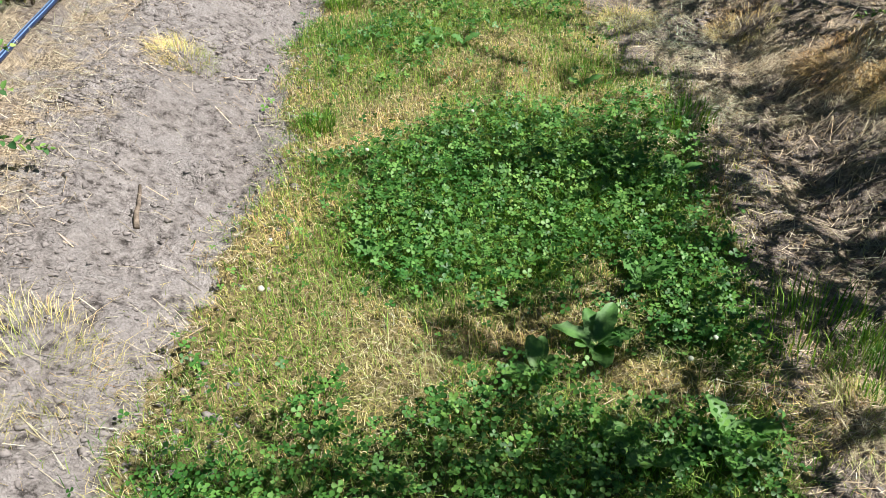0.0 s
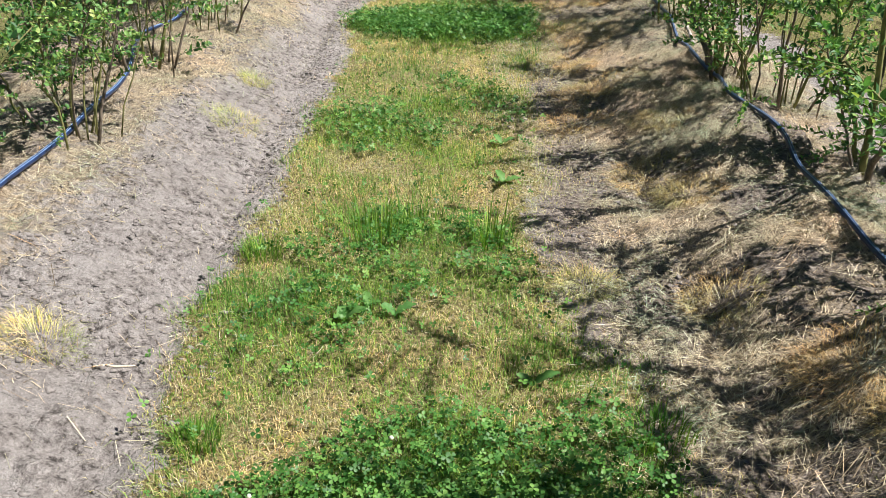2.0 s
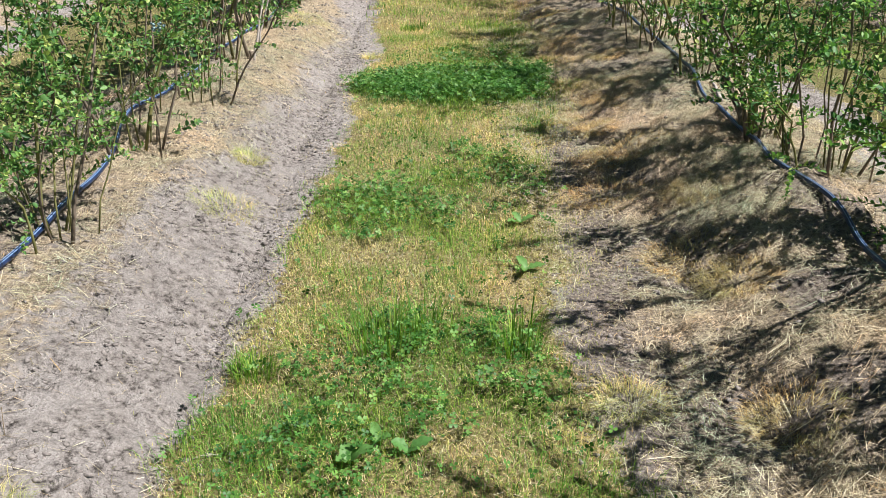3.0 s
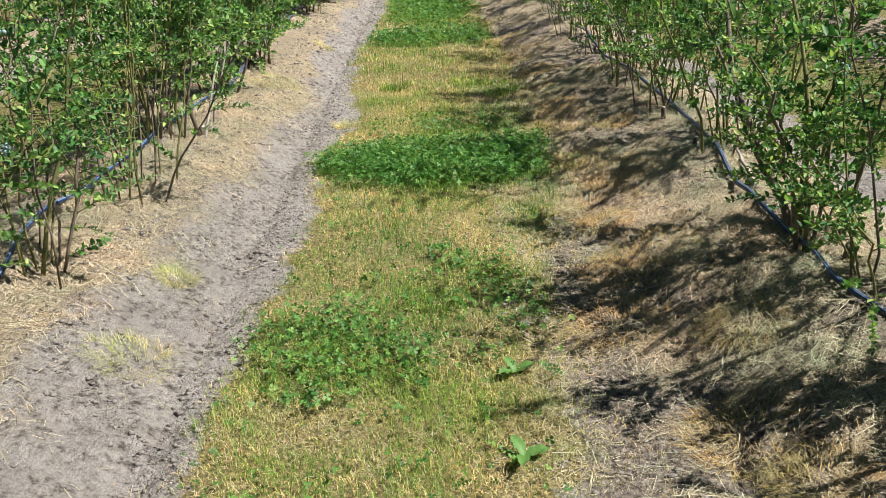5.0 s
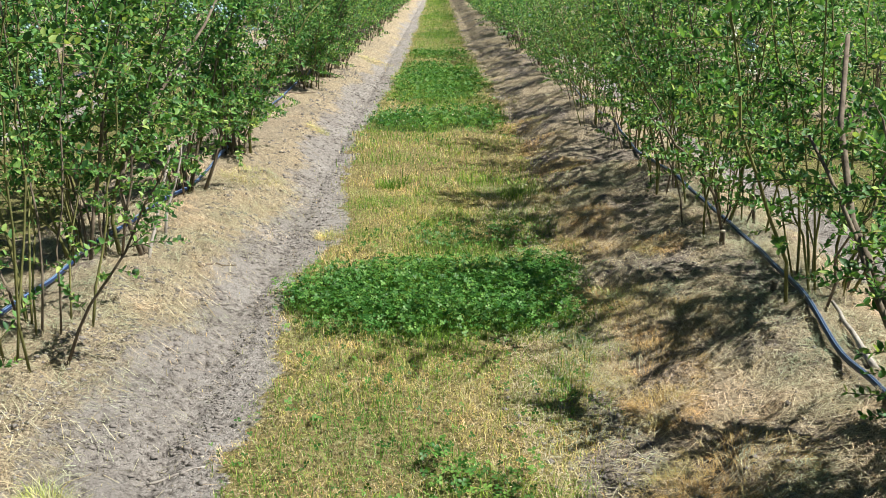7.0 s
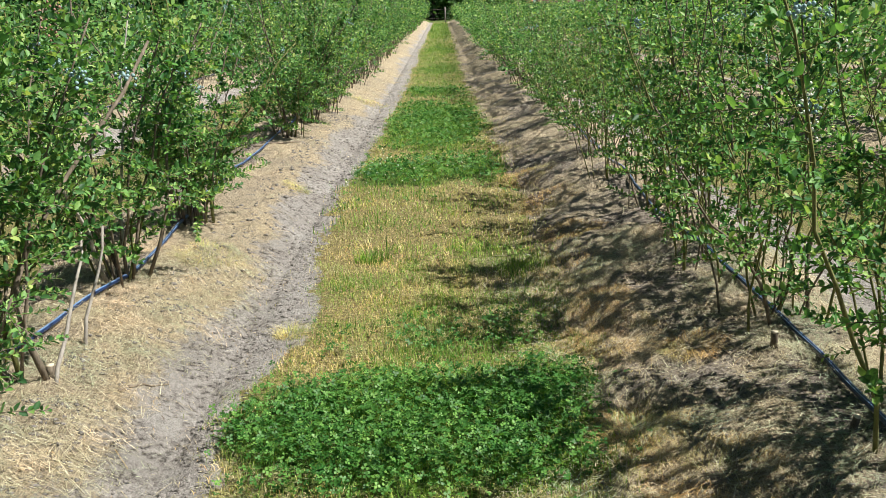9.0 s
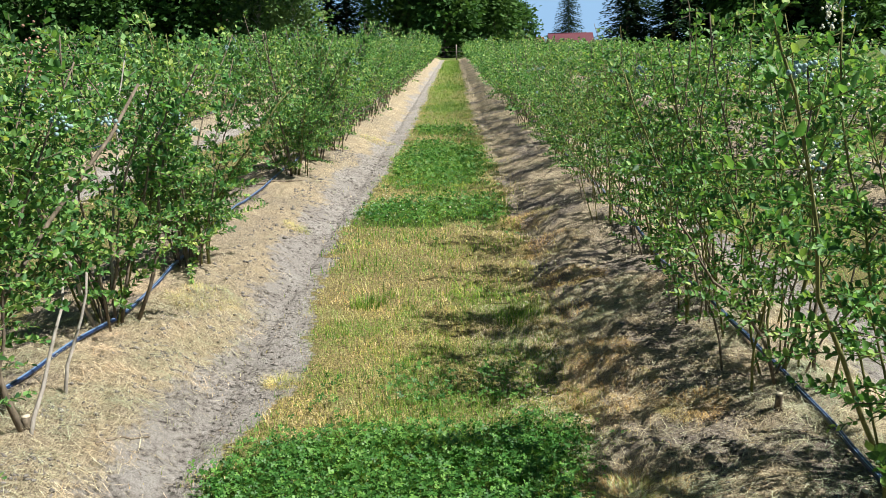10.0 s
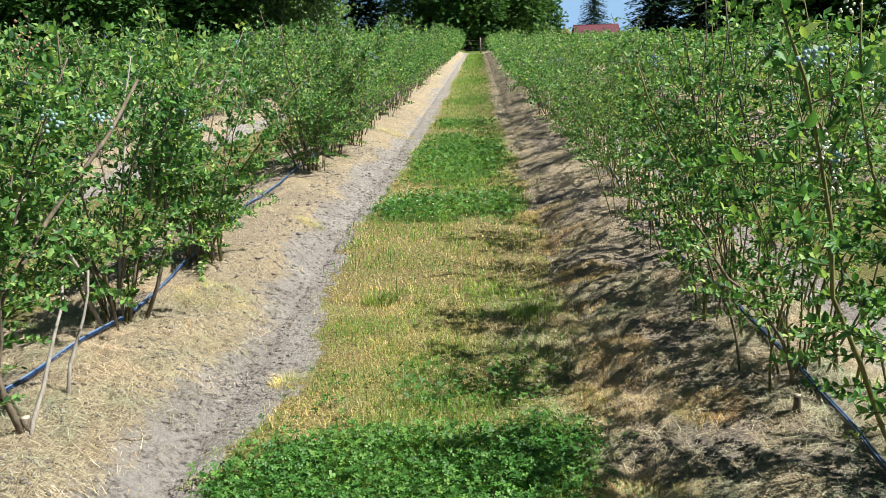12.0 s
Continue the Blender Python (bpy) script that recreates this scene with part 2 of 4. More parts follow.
def leaf_arrays(pos, way, up, length, width, fold=0.18, droop=0.12):
    """Oval leaves folded along the midrib: six vertices and four triangles each."""
    way = unit(way)
    side = unit(np.cross(way, up))
    nor = np.cross(side, way)
    L, W = length[:, None], width[:, None]
    tip = pos + way * L - nor * L * droop
    rows = [pos]
    for s in (1, -1):
        near = pos + way * L * 0.28 + side * W * 0.46 * s + nor * L * fold
        far = pos + way * L * 0.68 + side * W * 0.42 * s + nor * L * (fold - droop * 0.4)
        rows += [near, far] if s == 1 else [far, near]
        if s == 1:
            rows.append(tip)
    v = np.stack(rows, 1).reshape(-1, 3)
    base = np.arange(len(pos))[:, None, None] * 6
    f = (np.array([[0, 1, 2], [0, 2, 3], [0, 3, 4], [0, 4, 5]])[None] + base).reshape(-1, 3)
    return v, f


def flat_leaves(pos, way, up, length):
    """Plain leaf sprays for distant bushes: two triangles each."""
    side = unit(np.cross(way, up))
    l = length[:, None]
    v = np.stack([pos, pos + way * l * 0.45 + side * l * 0.34, pos + way * l, pos + way * l * 0.45 - side * l * 0.34], 1).reshape(-1, 3)
    f = (np.array([[0, 1, 2], [0, 2, 3]])[None] + np.arange(len(pos))[:, None, None] * 4).reshape(-1, 3)
    return v, f


def blade_arrays(pos, height, width, turn, lean, rng):
    """Bent grass blades: five vertices and three triangles each."""
    n = len(pos)
    out = np.stack([np.cos(turn), np.sin(turn), np.zeros(n)], 1)
    side = np.stack([-np.sin(turn), np.cos(turn), np.zeros(n)], 1)
    z = np.array([0, 0, 1.0])
    h, w, l = height[:, None], width[:, None], lean[:, None]
    mid = pos + z * h * 0.55 * (1 - 0.4 * l) + out * h * 0.3 * l
    tip = pos + z * h * (1 - 0.75 * l) + out * h * l
    v = np.stack([pos - side * w * 0.5, pos + side * w * 0.5, mid + side * w * 0.4, mid - side * w * 0.4, tip], 1).reshape(-1, 3)
    base = np.arange(n)[:, None, None] * 5
    f = (np.array([[0, 1, 2], [0, 2, 3], [3, 2, 4]])[None] + base).reshape(-1, 3)
    return v, f


def ball(radius=1.0, rings=4, sides=6):
    v, f = [(0, 0, radius)], []
    for i in range(1, rings):
        a = math.pi * i / rings
        for j in range(sides):
            b = 2 * math.pi * j / sides
            v.append((radius * math.sin(a) * math.cos(b), radius * math.sin(a) * math.sin(b), radius * math.cos(a)))
    v.append((0, 0, -radius))
    for j in range(sides):
        k = (j + 1) % sides
        f.append((0, 1 + j, 1 + k))
        for i in range(rings - 2):
            p, q = 1 + i * sides, 1 + (i + 1) * sides
            f += [(p + j, q + j, q + k), (p + j, q + k, p + k)]
        p = 1 + (rings - 2) * sides
        f.append((p + j, len(v) - 1, p + k))
    return np.array(v), np.array(f)


# ---- lie of the land ----
PERIOD, MIDDLE = 3.07, 0.035


def lattice(ix, iy, seed):
    with np.errstate(over="ignore"):
        h = (ix.astype(np.uint64) * np.uint64(374761393) + iy.astype(np.uint64) * np.uint64(668265263) + np.uint64(seed * 144269 + 7)) & np.uint64(0xFFFFFFFF)
        h = ((h ^ (h >> np.uint64(13))) * np.uint64(1274126177)) & np.uint64(0xFFFFFFFF)
    return ((h ^ (h >> np.uint64(16))) & np.uint64(0xFFFF)).astype(float) / 65535.0


def waves(x, y, scale, seed=0, octaves=2):
    """Smooth noise from -1 to 1, with lumps about scale metres apart."""
    total, amp, norm = 0.0, 1.0, 0.0
    for o in range(octaves):
        u, v = np.asarray(x, float) / scale + 4000, np.asarray(y, float) / scale + 4000
        iu, iv = np.floor(u), np.floor(v)
        fu, fv = u - iu, v - iv
        fu, fv = fu * fu * (3 - 2 * fu), fv * fv * (3 - 2 * fv)
        iu, iv = iu.astype(np.int64), iv.astype(np.int64)
        a, b = lattice(iu, iv, seed + o), lattice(iu + 1, iv, seed + o)
        c, d = lattice(iu, iv + 1, seed + o), lattice(iu + 1, iv + 1, seed + o)
        total = total + amp * ((a * (1 - fu) + b * fu) * (1 - fv) + (c * (1 - fu) + d * fu) * fv)
        norm, amp, scale = norm + amp, amp * 0.5, scale * 0.5
    return total / norm * 2 - 1


def across(x):
    """Place across an alley, from its middle; bushes stand at -1.535 and 1.535."""
    return (np.asarray(x, float) - MIDDLE + PERIOD / 2) % PERIOD - PERIOD / 2


def step(a, b, v):
    t = np.clip((v - a) / (b - a), 0, 1)
    return t * t * (3 - 2 * t)


# the turf's two edges, the straw's inner edge and the hoses, as (along, across) knots
TURF_L = ((0.9, -0.85), (1.4, -0.81), (1.8, -0.78), (2.1, -0.725), (2.5, -0.735), (2.8, -0.8), (3.3, -0.71), (3.7, -0.655), (4.5, -0.675), (5.1, -0.64), (5.5, -0.61), (6.2, -0.585),
          (6.9, -0.685), (7.2, -0.705), (7.5, -0.575), (8.1, -0.5), (8.7, -0.58), (9.3, -0.64), (11.2, -0.73), (12.0, -0.66), (13.5, -0.63), (16, -0.61), (20, -0.545), (30, -0.55))
TURF_R = ((0.9, 0.42), (1.45, 0.48), (2.3, 0.56), (2.6, 0.46), (3.2, 0.32), (3.6, 0.31), (4.6, 0.49), (5.4, 0.48), (6.2, 0.69), (7.2, 0.76), (9, 0.79), (11.3, 0.76), (14, 0.73), (17.4, 0.66), (21, 0.6))
STRAW_L = ((0, -1.19), (4.4, -1.2), (5.2, -1.1), (6.8, -1.05), (7.0, -0.98), (9, -0.94), (14, -0.98), (18, -0.9), (24, -0.87))


def knots(y, rows):
    return np.interp(y, [r[0] for r in rows], [r[1] for r in rows])


def turf_left(y):
    return knots(y, TURF_L) + 0.09 * step(9, 16, y) * waves(y, y * 0 + 5.1, 3.1, 26, 3) + 0.03 * waves(y, y * 0 + 3.3, 0.45, 21) + 0.05 * waves(y, y * 0 + 1.3, 0.14, 23)


def turf_right(y):
    return knots(y, TURF_R) + 0.08 * waves(y, y * 0 + 7.7, 0.5, 22)


def turf_amount(x, y):
    a = across(x)
    return step(-0.1, 0.09, a - turf_left(y) + 0.05 * waves(x, y, 0.12, 24)) * step(-0.13, 0.13, turf_right(y) - a + 0.1 * waves(x, y, 0.2, 25))


def straw_amount(x, y):
    a = across(x)
    w = 0.2 * waves(x, y, 0.5, 31, 3)
    return np.maximum(step(0.14, -0.24, a + w - knots(y, STRAW_L) - 0.16 * step(9, 14, y) * waves(y, y * 0 + 8.8, 2.4, 34, 2)) * (0.55 + 0.37 * step(3.4, 6.0, y)), step(0.4, 0.72, a + w) * (0.3 + 0.7 * step(-0.45, 0.4, waves(x, y, 0.3, 32, 3))))


# clover and lush patches: middle x, y, half widths, strength
PATCHES = ((0.04, 1.93, 0.52, 0.44, 1.0), (0.42, 1.5, 0.26, 0.3, 1.0), (0.0, 0.85, 0.75, 0.38, 0.8), (-0.33, 3.12, 0.22, 0.22, 0.5),
           (0.35, 2.2, 0.35, 0.3, 0.7), (-0.33, 4.66, 0.38, 0.32, 0.62), (0.08, 6.9, 0.78, 0.5, 1.25), (0.05, 11.9, 0.8, 0.75, 0.95), (0.1, 15.2, 0.75, 2.3, 0.9),
           (0.1, 19.2, 0.6, 0.6, 0.9), (0.1, 25.0, 0.6, 1.9, 0.9), (0.1, 34.0, 0.6, 3.0, 0.9), (0.1, 30.0, 0.8, 13.0, 0.5), (0.1, 60.0, 0.85, 22.0, 0.8), (0.5, 9.0, 0.3, 0.5, 0.4), (0.1, 0.0, 0.8, 0.6, 0.8), (-0.08, 3.35, 0.42, 0.4, 0.5), (-0.45, 2.75, 0.25, 0.3, 0.35), (0.2, 5.0, 0.3, 0.5, 0.4), (0.3, 7.9, 0.35, 0.5, 0.35))


def lush(x, y):
    """How green the turf is: 1 in the clover, about 0 in the dry spots."""
    x, y = np.asarray(x, float), np.asarray(y, float)
    own = np.abs(x - MIDDLE) < PERIOD / 2
    g = np.zeros(np.broadcast(x, y).shape)
    for cx, cy, rx, ry, s in PATCHES:
        d = np.hypot((x - cx) / rx, (y - cy) / ry) + 0.45 * waves(x, y, 0.3, 41, 3)
        g = np.maximum(g, s * (1 - step(0.6, 1.25, d)))
    return np.where(own, g, 0.4 + 0.5 * waves(x, y, 2.5, 42)) * turf_amount(x, y)


def land(x, y):
    """The ground's height: a raised bed under each bush row, a flat alley between, hummocks and clods."""
    x, y = np.asarray(x, float), np.asarray(y, float)
    a = across(x)
    u = PERIOD / 2 - np.abs(a)
    bed = 0.18 * np.clip(1 - (u / 0.72) ** 2, 0, 1)
    right = step(0.5, 0.8, a)
    dirt = step(-0.66, -0.8, a)
    h = bed + 0.012 * waves(x, y, 0.8, 1)
    h = h + right * (0.055 * waves(x, y, 0.42, 2, 2) + 0.03 * waves(x, y, 0.11, 6, 3) + 0.02)
    h = h + dirt * (0.02 * waves(x, y, 0.17, 3, 2) + 0.035 * np.clip(waves(x, y, 0.06, 4, 2) - 0.15, 0, 1) - 0.05 * np.clip(waves(x, y, 0.07, 8, 2) - 0.3, 0, 1) - 0.02 * step(-0.72, -0.85, a) * step(-1.15, -1.0, a))
    return h


def lines(spans):
    out = [spans[0][0]]
    for a, b, s in spans:
        out += list(np.linspace(a, b, max(1, int(round((b - a) / s))) + 1)[1:])
    return np.array(out)


def make_ground():
    xs = lines([(-600, -60, 90), (-60, -14, 2), (-14, -6.5, 0.8), (-6.5, -2.3, 0.28), (-2.3, -1.4, 0.03), (-1.4, -0.62, 0.016), (-0.62, 0.55, 0.035), (0.55, 1.6, 0.024), (1.6, 2.4, 0.035), (2.4, 6.5, 0.28), (6.5, 14, 0.8), (14, 60, 2), (60, 600, 90)])
    ys = lines([(-300, -20, 40), (-20, -2, 1), (-2, 0.3, 0.12), (0.3, 3.5, 0.021), (3.5, 7, 0.032), (7, 10, 0.045), (10, 20, 0.08), (20, 45, 0.25), (45, 130, 1.2), (130, 1500, 120)])
    X, Y = np.meshgrid(xs, ys)
    keep = step(60, 16, np.abs(X))
    Z = land(X, Y) * keep * step(110, 80, Y)
    v = np.stack([X, Y, Z], -1).reshape(-1, 3)
    nx, ny = len(xs), len(ys)
    i, j = np.meshgrid(np.arange(ny - 1), np.arange(nx - 1), indexing="ij")
    f = np.stack([i * nx + j, i * nx + j + 1, (i + 1) * nx + j + 1, (i + 1) * nx + j], -1).reshape(-1, 4)
    me = mesh_of("ground", v, f, GROUND_MAT, True)
    out = ((np.abs(X) > 16) | (Y > 78)).ravel()
    turf = np.where(out, 1.0, turf_amount(X, Y).ravel())
    straw = np.where(out, 0.0, straw_amount(X, Y).ravel())
    # reaches in past the straw bed, painting shade onto soil beside the turf
    mulch = np.where(out, 0.0, step(0.2, 0.55, across(X) + 0.1 * waves(X, Y, 0.3, 36)).ravel())
    green = np.where(out, 0.9, np.clip(lush(X, Y).ravel(), 0, 1))
    for name, values in (("turf", turf), ("straw", straw), ("green", green), ("mulch", mulch)):
        me.attributes.new(name, "FLOAT", "POINT").data.foreach_set("value", values.astype(np.float32))
    return tagged(new("ground", me), "dry grey soil, straw and turf of a berry field", "ground", kind="structure")


make_ground()
rng = np.random.default_rng(7)


# ---- bush rows ----
def bush_shape(seed, canes, twigs, leaf, gap, height, wide=1.0, first=0.24, thick=1.0, foot_spread=0.1, shoots=3):
    """Canes with their twigs, and the leaves, of one bush round its foot; a few long shoots rise above the rest."""
    g = np.random.default_rng(seed)
    cane_lines, P, D, S, tips = [], [], [], [], []
    for c in range(canes + shoots):
        shoot = c >= canes
        az = 2 * np.pi * (c + g.uniform(-0.4, 0.4)) / canes
        out = np.array([np.cos(az), np.sin(az), 0])
        foot = out * g.uniform(0.15, 1.0) * foot_spread + np.array([0, g.uniform(-0.6, 0.6) * foot_spread, 0])
        h, lean = height * g.choice([g.uniform(0.45, 0.75), g.uniform(0.75, 1.0)]), g.uniform(0.2, 0.68) * wide
        if shoot:
            h, lean = height * g.uniform(0.98, 1.14), g.uniform(0.1, 0.4) * wide
        t = np.linspace(0, 1, 9)
        bend = np.cumsum(g.normal(0, 0.02, (9, 3)), 0) * np.array([1, 1, 0.2])
        line = foot + out * (lean * t ** g.uniform(0.9, 1.5))[:, None] + np.array([0, 0, 1]) * (h * t * (1 - 0.06 * t))[:, None] + bend
        line[0, 2] = -0.05
        rad = (g.uniform(0.003, 0.0055) if g.random() < 0.6 or shoot else g.uniform(0.006, 0.0095)) * thick
        pieces = [tube(line, rad * (1 - 0.75 * t) + 0.0015, 6)]
        for k in range(twigs):
            s = first + (1.0 - first) * ((k + g.random()) / twigs) ** 0.8
            if shoot:
                s = 0.35 + 0.65 * (k + g.random()) / twigs
            elif k < 2 and g.random() < 0.4:
                s = g.uniform(0.08, first)
            at = np.array([np.interp(s, t, line[:, i]) for i in range(3)])
            a2 = g.uniform(0, 2 * np.pi)
            d = unit(np.array([np.cos(a2), np.sin(a2), 0]) * g.uniform(0.5, 1.0) + out * 0.4 + np.array([0, 0, g.uniform(-0.1, 0.95)]))
            ln = g.uniform(0.1, 0.4) * (1.2 - 0.5 * s) * (0.7 + 0.3 * wide) * (0.55 if shoot else 1.0)
            q = np.linspace(0, 1, 3)
            tw = at + d * (ln * q)[:, None] + np.array([0, 0, -0.05]) * (q ** 2)[:, None] + g.normal(0, 0.01, (3, 3)) * q[:, None]
            pieces.append(tube(tw, 0.0018 * (1 - 0.6 * q) + 0.0005, 3))
            n = max(3, int(ln / gap))
            r = 0.08 + 0.92 * ((np.arange(n) + 0.5) / n) ** 0.8
            pts = np.stack([np.interp(r, q, tw[:, i]) for i in range(3)], 1)
            a3 = np.arange(n) * 2.4 + g.uniform(-0.5, 0.5, n)
            sideways = unit(np.cross(d, [0, 0, 1.0]))
            around = sideways * np.cos(a3)[:, None] + np.cross(sideways, d) * np.sin(a3)[:, None]
            P.append(pts)
            D.append(unit(around * 0.85 + d * 0.65 + np.array([0, 0, 0.22])))
            S.append(np.full(n, g.uniform(0.75, 1.25)) * (1.1 - 0.35 * r))
            tips.append(tw[-1])
        cane_lines.append((pieces, line, rad, g.random()))
    P, D, S = np.concatenate(P), np.concatenate(D), np.concatenate(S)
    n = len(P)
    up = unit(np.array([0, 0, 1.0]) + g.normal(0, 0.55, (n, 3)))
    L = leaf * S * g.uniform(0.6, 1.15, n)
    leaves = leaf_arrays(P, D, up, L, L * g.uniform(0.48, 0.66, n), 0.1, 0.14)
    if leaf > 0.045:
        leaves = flat_leaves(P, D, up, L)
    return cane_lines, leaves, np.array(tips)


def berry_cluster(g, mat, name, size=0.0065, count=13, spread=0.02, tall=0.9):
    v, f = ball(1.0, 4, 6)
    pieces = []
    for _ in range(count):
        c = g.normal(0, spread, 3) * np.array([1, 1, tall])
        pieces.append((v * size * g.uniform(0.75, 1.2) + c, f))
    return mesh_of(name, *joined(pieces), mat, True)


def make_near_bush(seed, label, canes=13, twigs=19, height=1.6, wide=1.0, thick=1.0, pale=0.04, first=0.3, clusters=(("berry_cluster", BERRY, 6),), leaf=0.037, foot_spread=0.12, green=0.6):
    g = np.random.default_rng(seed + 500)
    root = new("blueberry_bush")
    cane_lines, leaves, tips = bush_shape(seed, canes, twigs, leaf, 0.0115, height, wide, first, thick, foot_spread)
    for pieces, _, _, pick in cane_lines:
        mat = CANE_PALE if pick < pale else CANE_GREEN if pick > green else CANE
        v, f = joined(pieces)
        part("cane", mesh_of("cane", v, tris(f), mat, True), root)
    part("foliage", mesh_of("foliage", *leaves, BUSH_LEAF), root, "small oval mid-green leaves")
    outer = tips[(tips[:, 2] > height * 0.55) & (np.hypot(tips[:, 0], tips[:, 1]) > 0.3)]
    for name, mat, count in clusters:
        for _ in range(count):
            if mat is BERRY:
                me = berry_cluster(g, mat, name, 0.0062, 17, 0.014)
            elif mat is WITHERED:
                me = berry_cluster(g, mat, name, 0.0048, 26, 0.018, 3.2)
            else:
                me = berry_cluster(g, mat, name, 0.005, 18, 0.013, 2.2)
            ob = part(name, me, root)
            ob.location = outer[g.integers(len(outer))] + np.array([0, 0, -0.02 if mat is not WITHERED else 0.02])
            tagged(ob, kind="stuff")
    return tagged(root, label, "bush", "bush rows")


def make_mid_bush(seed):
    root = new("blueberry_bush")
    cane_lines, leaves, _ = bush_shape(seed, 11, 16, 0.05, 0.021, 1.6, 1.05, 0.26, 1.0, 0.14, 2)
    for _, line, rad, _ in cane_lines:
        v, f = tube(line[::2], rad * 1.1 * np.linspace(1, 0.3, 5), 4)
        part("cane", mesh_of("cane", v, tris(f), CANE, True), root)
    part("foliage", mesh_of("foliage", *leaves, BUSH_LEAF), root)
    return tagged(root, "green blueberry bush in the dense row", "bush", "bush rows")


LEAFY, OPEN = "leafy green blueberry bush with unripe pale berries", "open green blueberry bush with slender bare green canes"
BERRIES, FEW = (("berry_cluster", BERRY, 8),), (("berry_cluster", BERRY, 3),)
NEAR = [make_near_bush(11, OPEN, 12, 19, 1.55, 0.95, 0.9, 0.0, 0.28, FEW, 0.034, 0.24, 0.3), make_near_bush(12, OPEN, 13, 18, 1.65, 0.9, 0.9, 0.0, 0.3, FEW, 0.033, 0.26, 0.35),
        make_near_bush(13, OPEN, 11, 20, 1.5, 1.0, 0.9, 0.0, 0.26, FEW, 0.034, 0.22, 0.25),
        make_near_bush(14, "blueberry bush with withered brown flower clusters", 15, 27, 1.7, 1.1, 1.1, 0.0, 0.3, (("flower_cluster", WITHERED, 9), ("berry_cluster", BERRY, 16)), 0.04),
        make_near_bush(15, "blueberry bush with creamy white flower clusters", 12, 19, 1.68, 0.95, 1.0, 0.0, 0.34, (("flower_cluster", BLOSSOM, 9), ("berry_cluster", BERRY, 3)), 0.038, 0.22, 0.35),
        make_near_bush(16, "old blueberry bush with thick crooked brown canes", 7, 22, 1.5, 1.0, 1.6, 0.0, 0.26, FEW, 0.04, 0.1, 0.8),
        make_near_bush(17, "blueberry bush with bare weathered grey canes", 14, 26, 1.55, 1.15, 1.1, 0.1, 0.24, BERRIES, 0.04),
        make_near_bush(18, LEAFY, 15, 25, 1.55, 1.15, 1.2, 0.0, 0.15, BERRIES, 0.04), make_near_bush(19, LEAFY, 14, 25, 1.62, 1.15, 1.2, 0.0, 0.14, BERRIES, 0.04)]
MID = [make_mid_bush(s) for s in (31, 32, 33, 34)]
FAR = [bush_shape(s, 8, 10, 0.125, 0.075, 1.6, 1.05) for s in (41, 42, 43)]
used = set()
far_leaves, far_canes = [], []


def plant(kinds, index, x, y, turn, size=1.0, tall=1.0):
    """Stands a bush of the given kind on the bed."""
    src = kinds[index % len(kinds)]
    m = Matrix.LocRotScale((x, y, float(land(x, y))), Euler((0, 0, turn)), (size, size, size * tall))
    if src.name in used:
        made = copy_thing(src, m)
        made.scale = (size, size, size * tall)
        return made
    used.add(src.name)
    src.matrix_basis = m
    return src


def plant_far(index, x, y, turn, size, tall):
    """Adds a distant bush to the joined rows."""
    cane_lines, (v, f), _ = FAR[index % len(FAR)]
    c, s = math.cos(turn) * size, math.sin(turn) * size
    move = np.array([[c, s, 0], [-s, c, 0], [0, 0, size * tall]])
    at = np.array([x, y, float(land(x, y))])
    far_leaves.append((v @ move + at, f))
    for _, line, rad, _ in cane_lines[::2]:
        far_canes.append(tube(line[::4] @ move + at, rad * np.array([1.3, 1.0, 0.5]), 3))


ROW_L, ROW_R = MIDDLE - PERIOD / 2, MIDDLE + PERIOD / 2
# main rows: across, along, kind, turn, size
LEFT = ((-1.5, -0.5, 8, 2.0, 1.0), (-1.55, 0.6, 7, 0.9, 0.95), (-1.62, 1.75, 8, 3.3, 0.85), (-1.74, 2.9, 0, 1.2, 0.82), (-1.46, 3.92, 2, 0.2, 0.82), (-1.5, 4.95, 0, 3.0, 0.9),
        (-1.44, 5.98, 1, 0.1, 0.92), (-1.57, 7.0, 3, 2.4, 1.0), (-1.5, 8.28, 6, 2.9, 0.98), (-1.44, 9.45, 8, 1.9, 0.95), (-1.47, 13.3, 7, 2.1, 1.04), (-1.45, 14.4, 8, 0.5, 1.05))
RIGHT = ((1.7, -0.9, 2, 1.1, 1.0), (1.55, 0.75, 1, 2.2, 1.15), (1.55, 1.5, 2, 0.6, 1.15), (1.8, 2.6, 0, 1.8, 1.05), (1.72, 3.8, 5, 0.0, 0.9), (1.62, 4.55, 0, 2.7, 0.9), (1.52, 5.08, 5, 4.0, 0.86),
         (1.7, 6.45, 4, 2.2, 0.95), (1.66, 7.45, 2, 0.9, 0.98), (1.6, 8.15, 1, 1.3, 0.96), (1.72, 8.85, 2, 3.5, 0.96), (1.6, 9.6, 0, 0.1, 0.9), (1.55, 10.4, 1, 2.0, 0.8), (1.62, 11.4, 2, 1.0, 0.86),
         (1.6, 12.4, 1, 0.3, 0.76), (1.62, 13.4, 0, 2.6, 0.8), (1.6, 14.4, 2, 2.2, 0.8))
for row in (LEFT, RIGHT):
    for x, y, kind, turn, size in row:
        plant(NEAR, kind, x, y, turn, size)
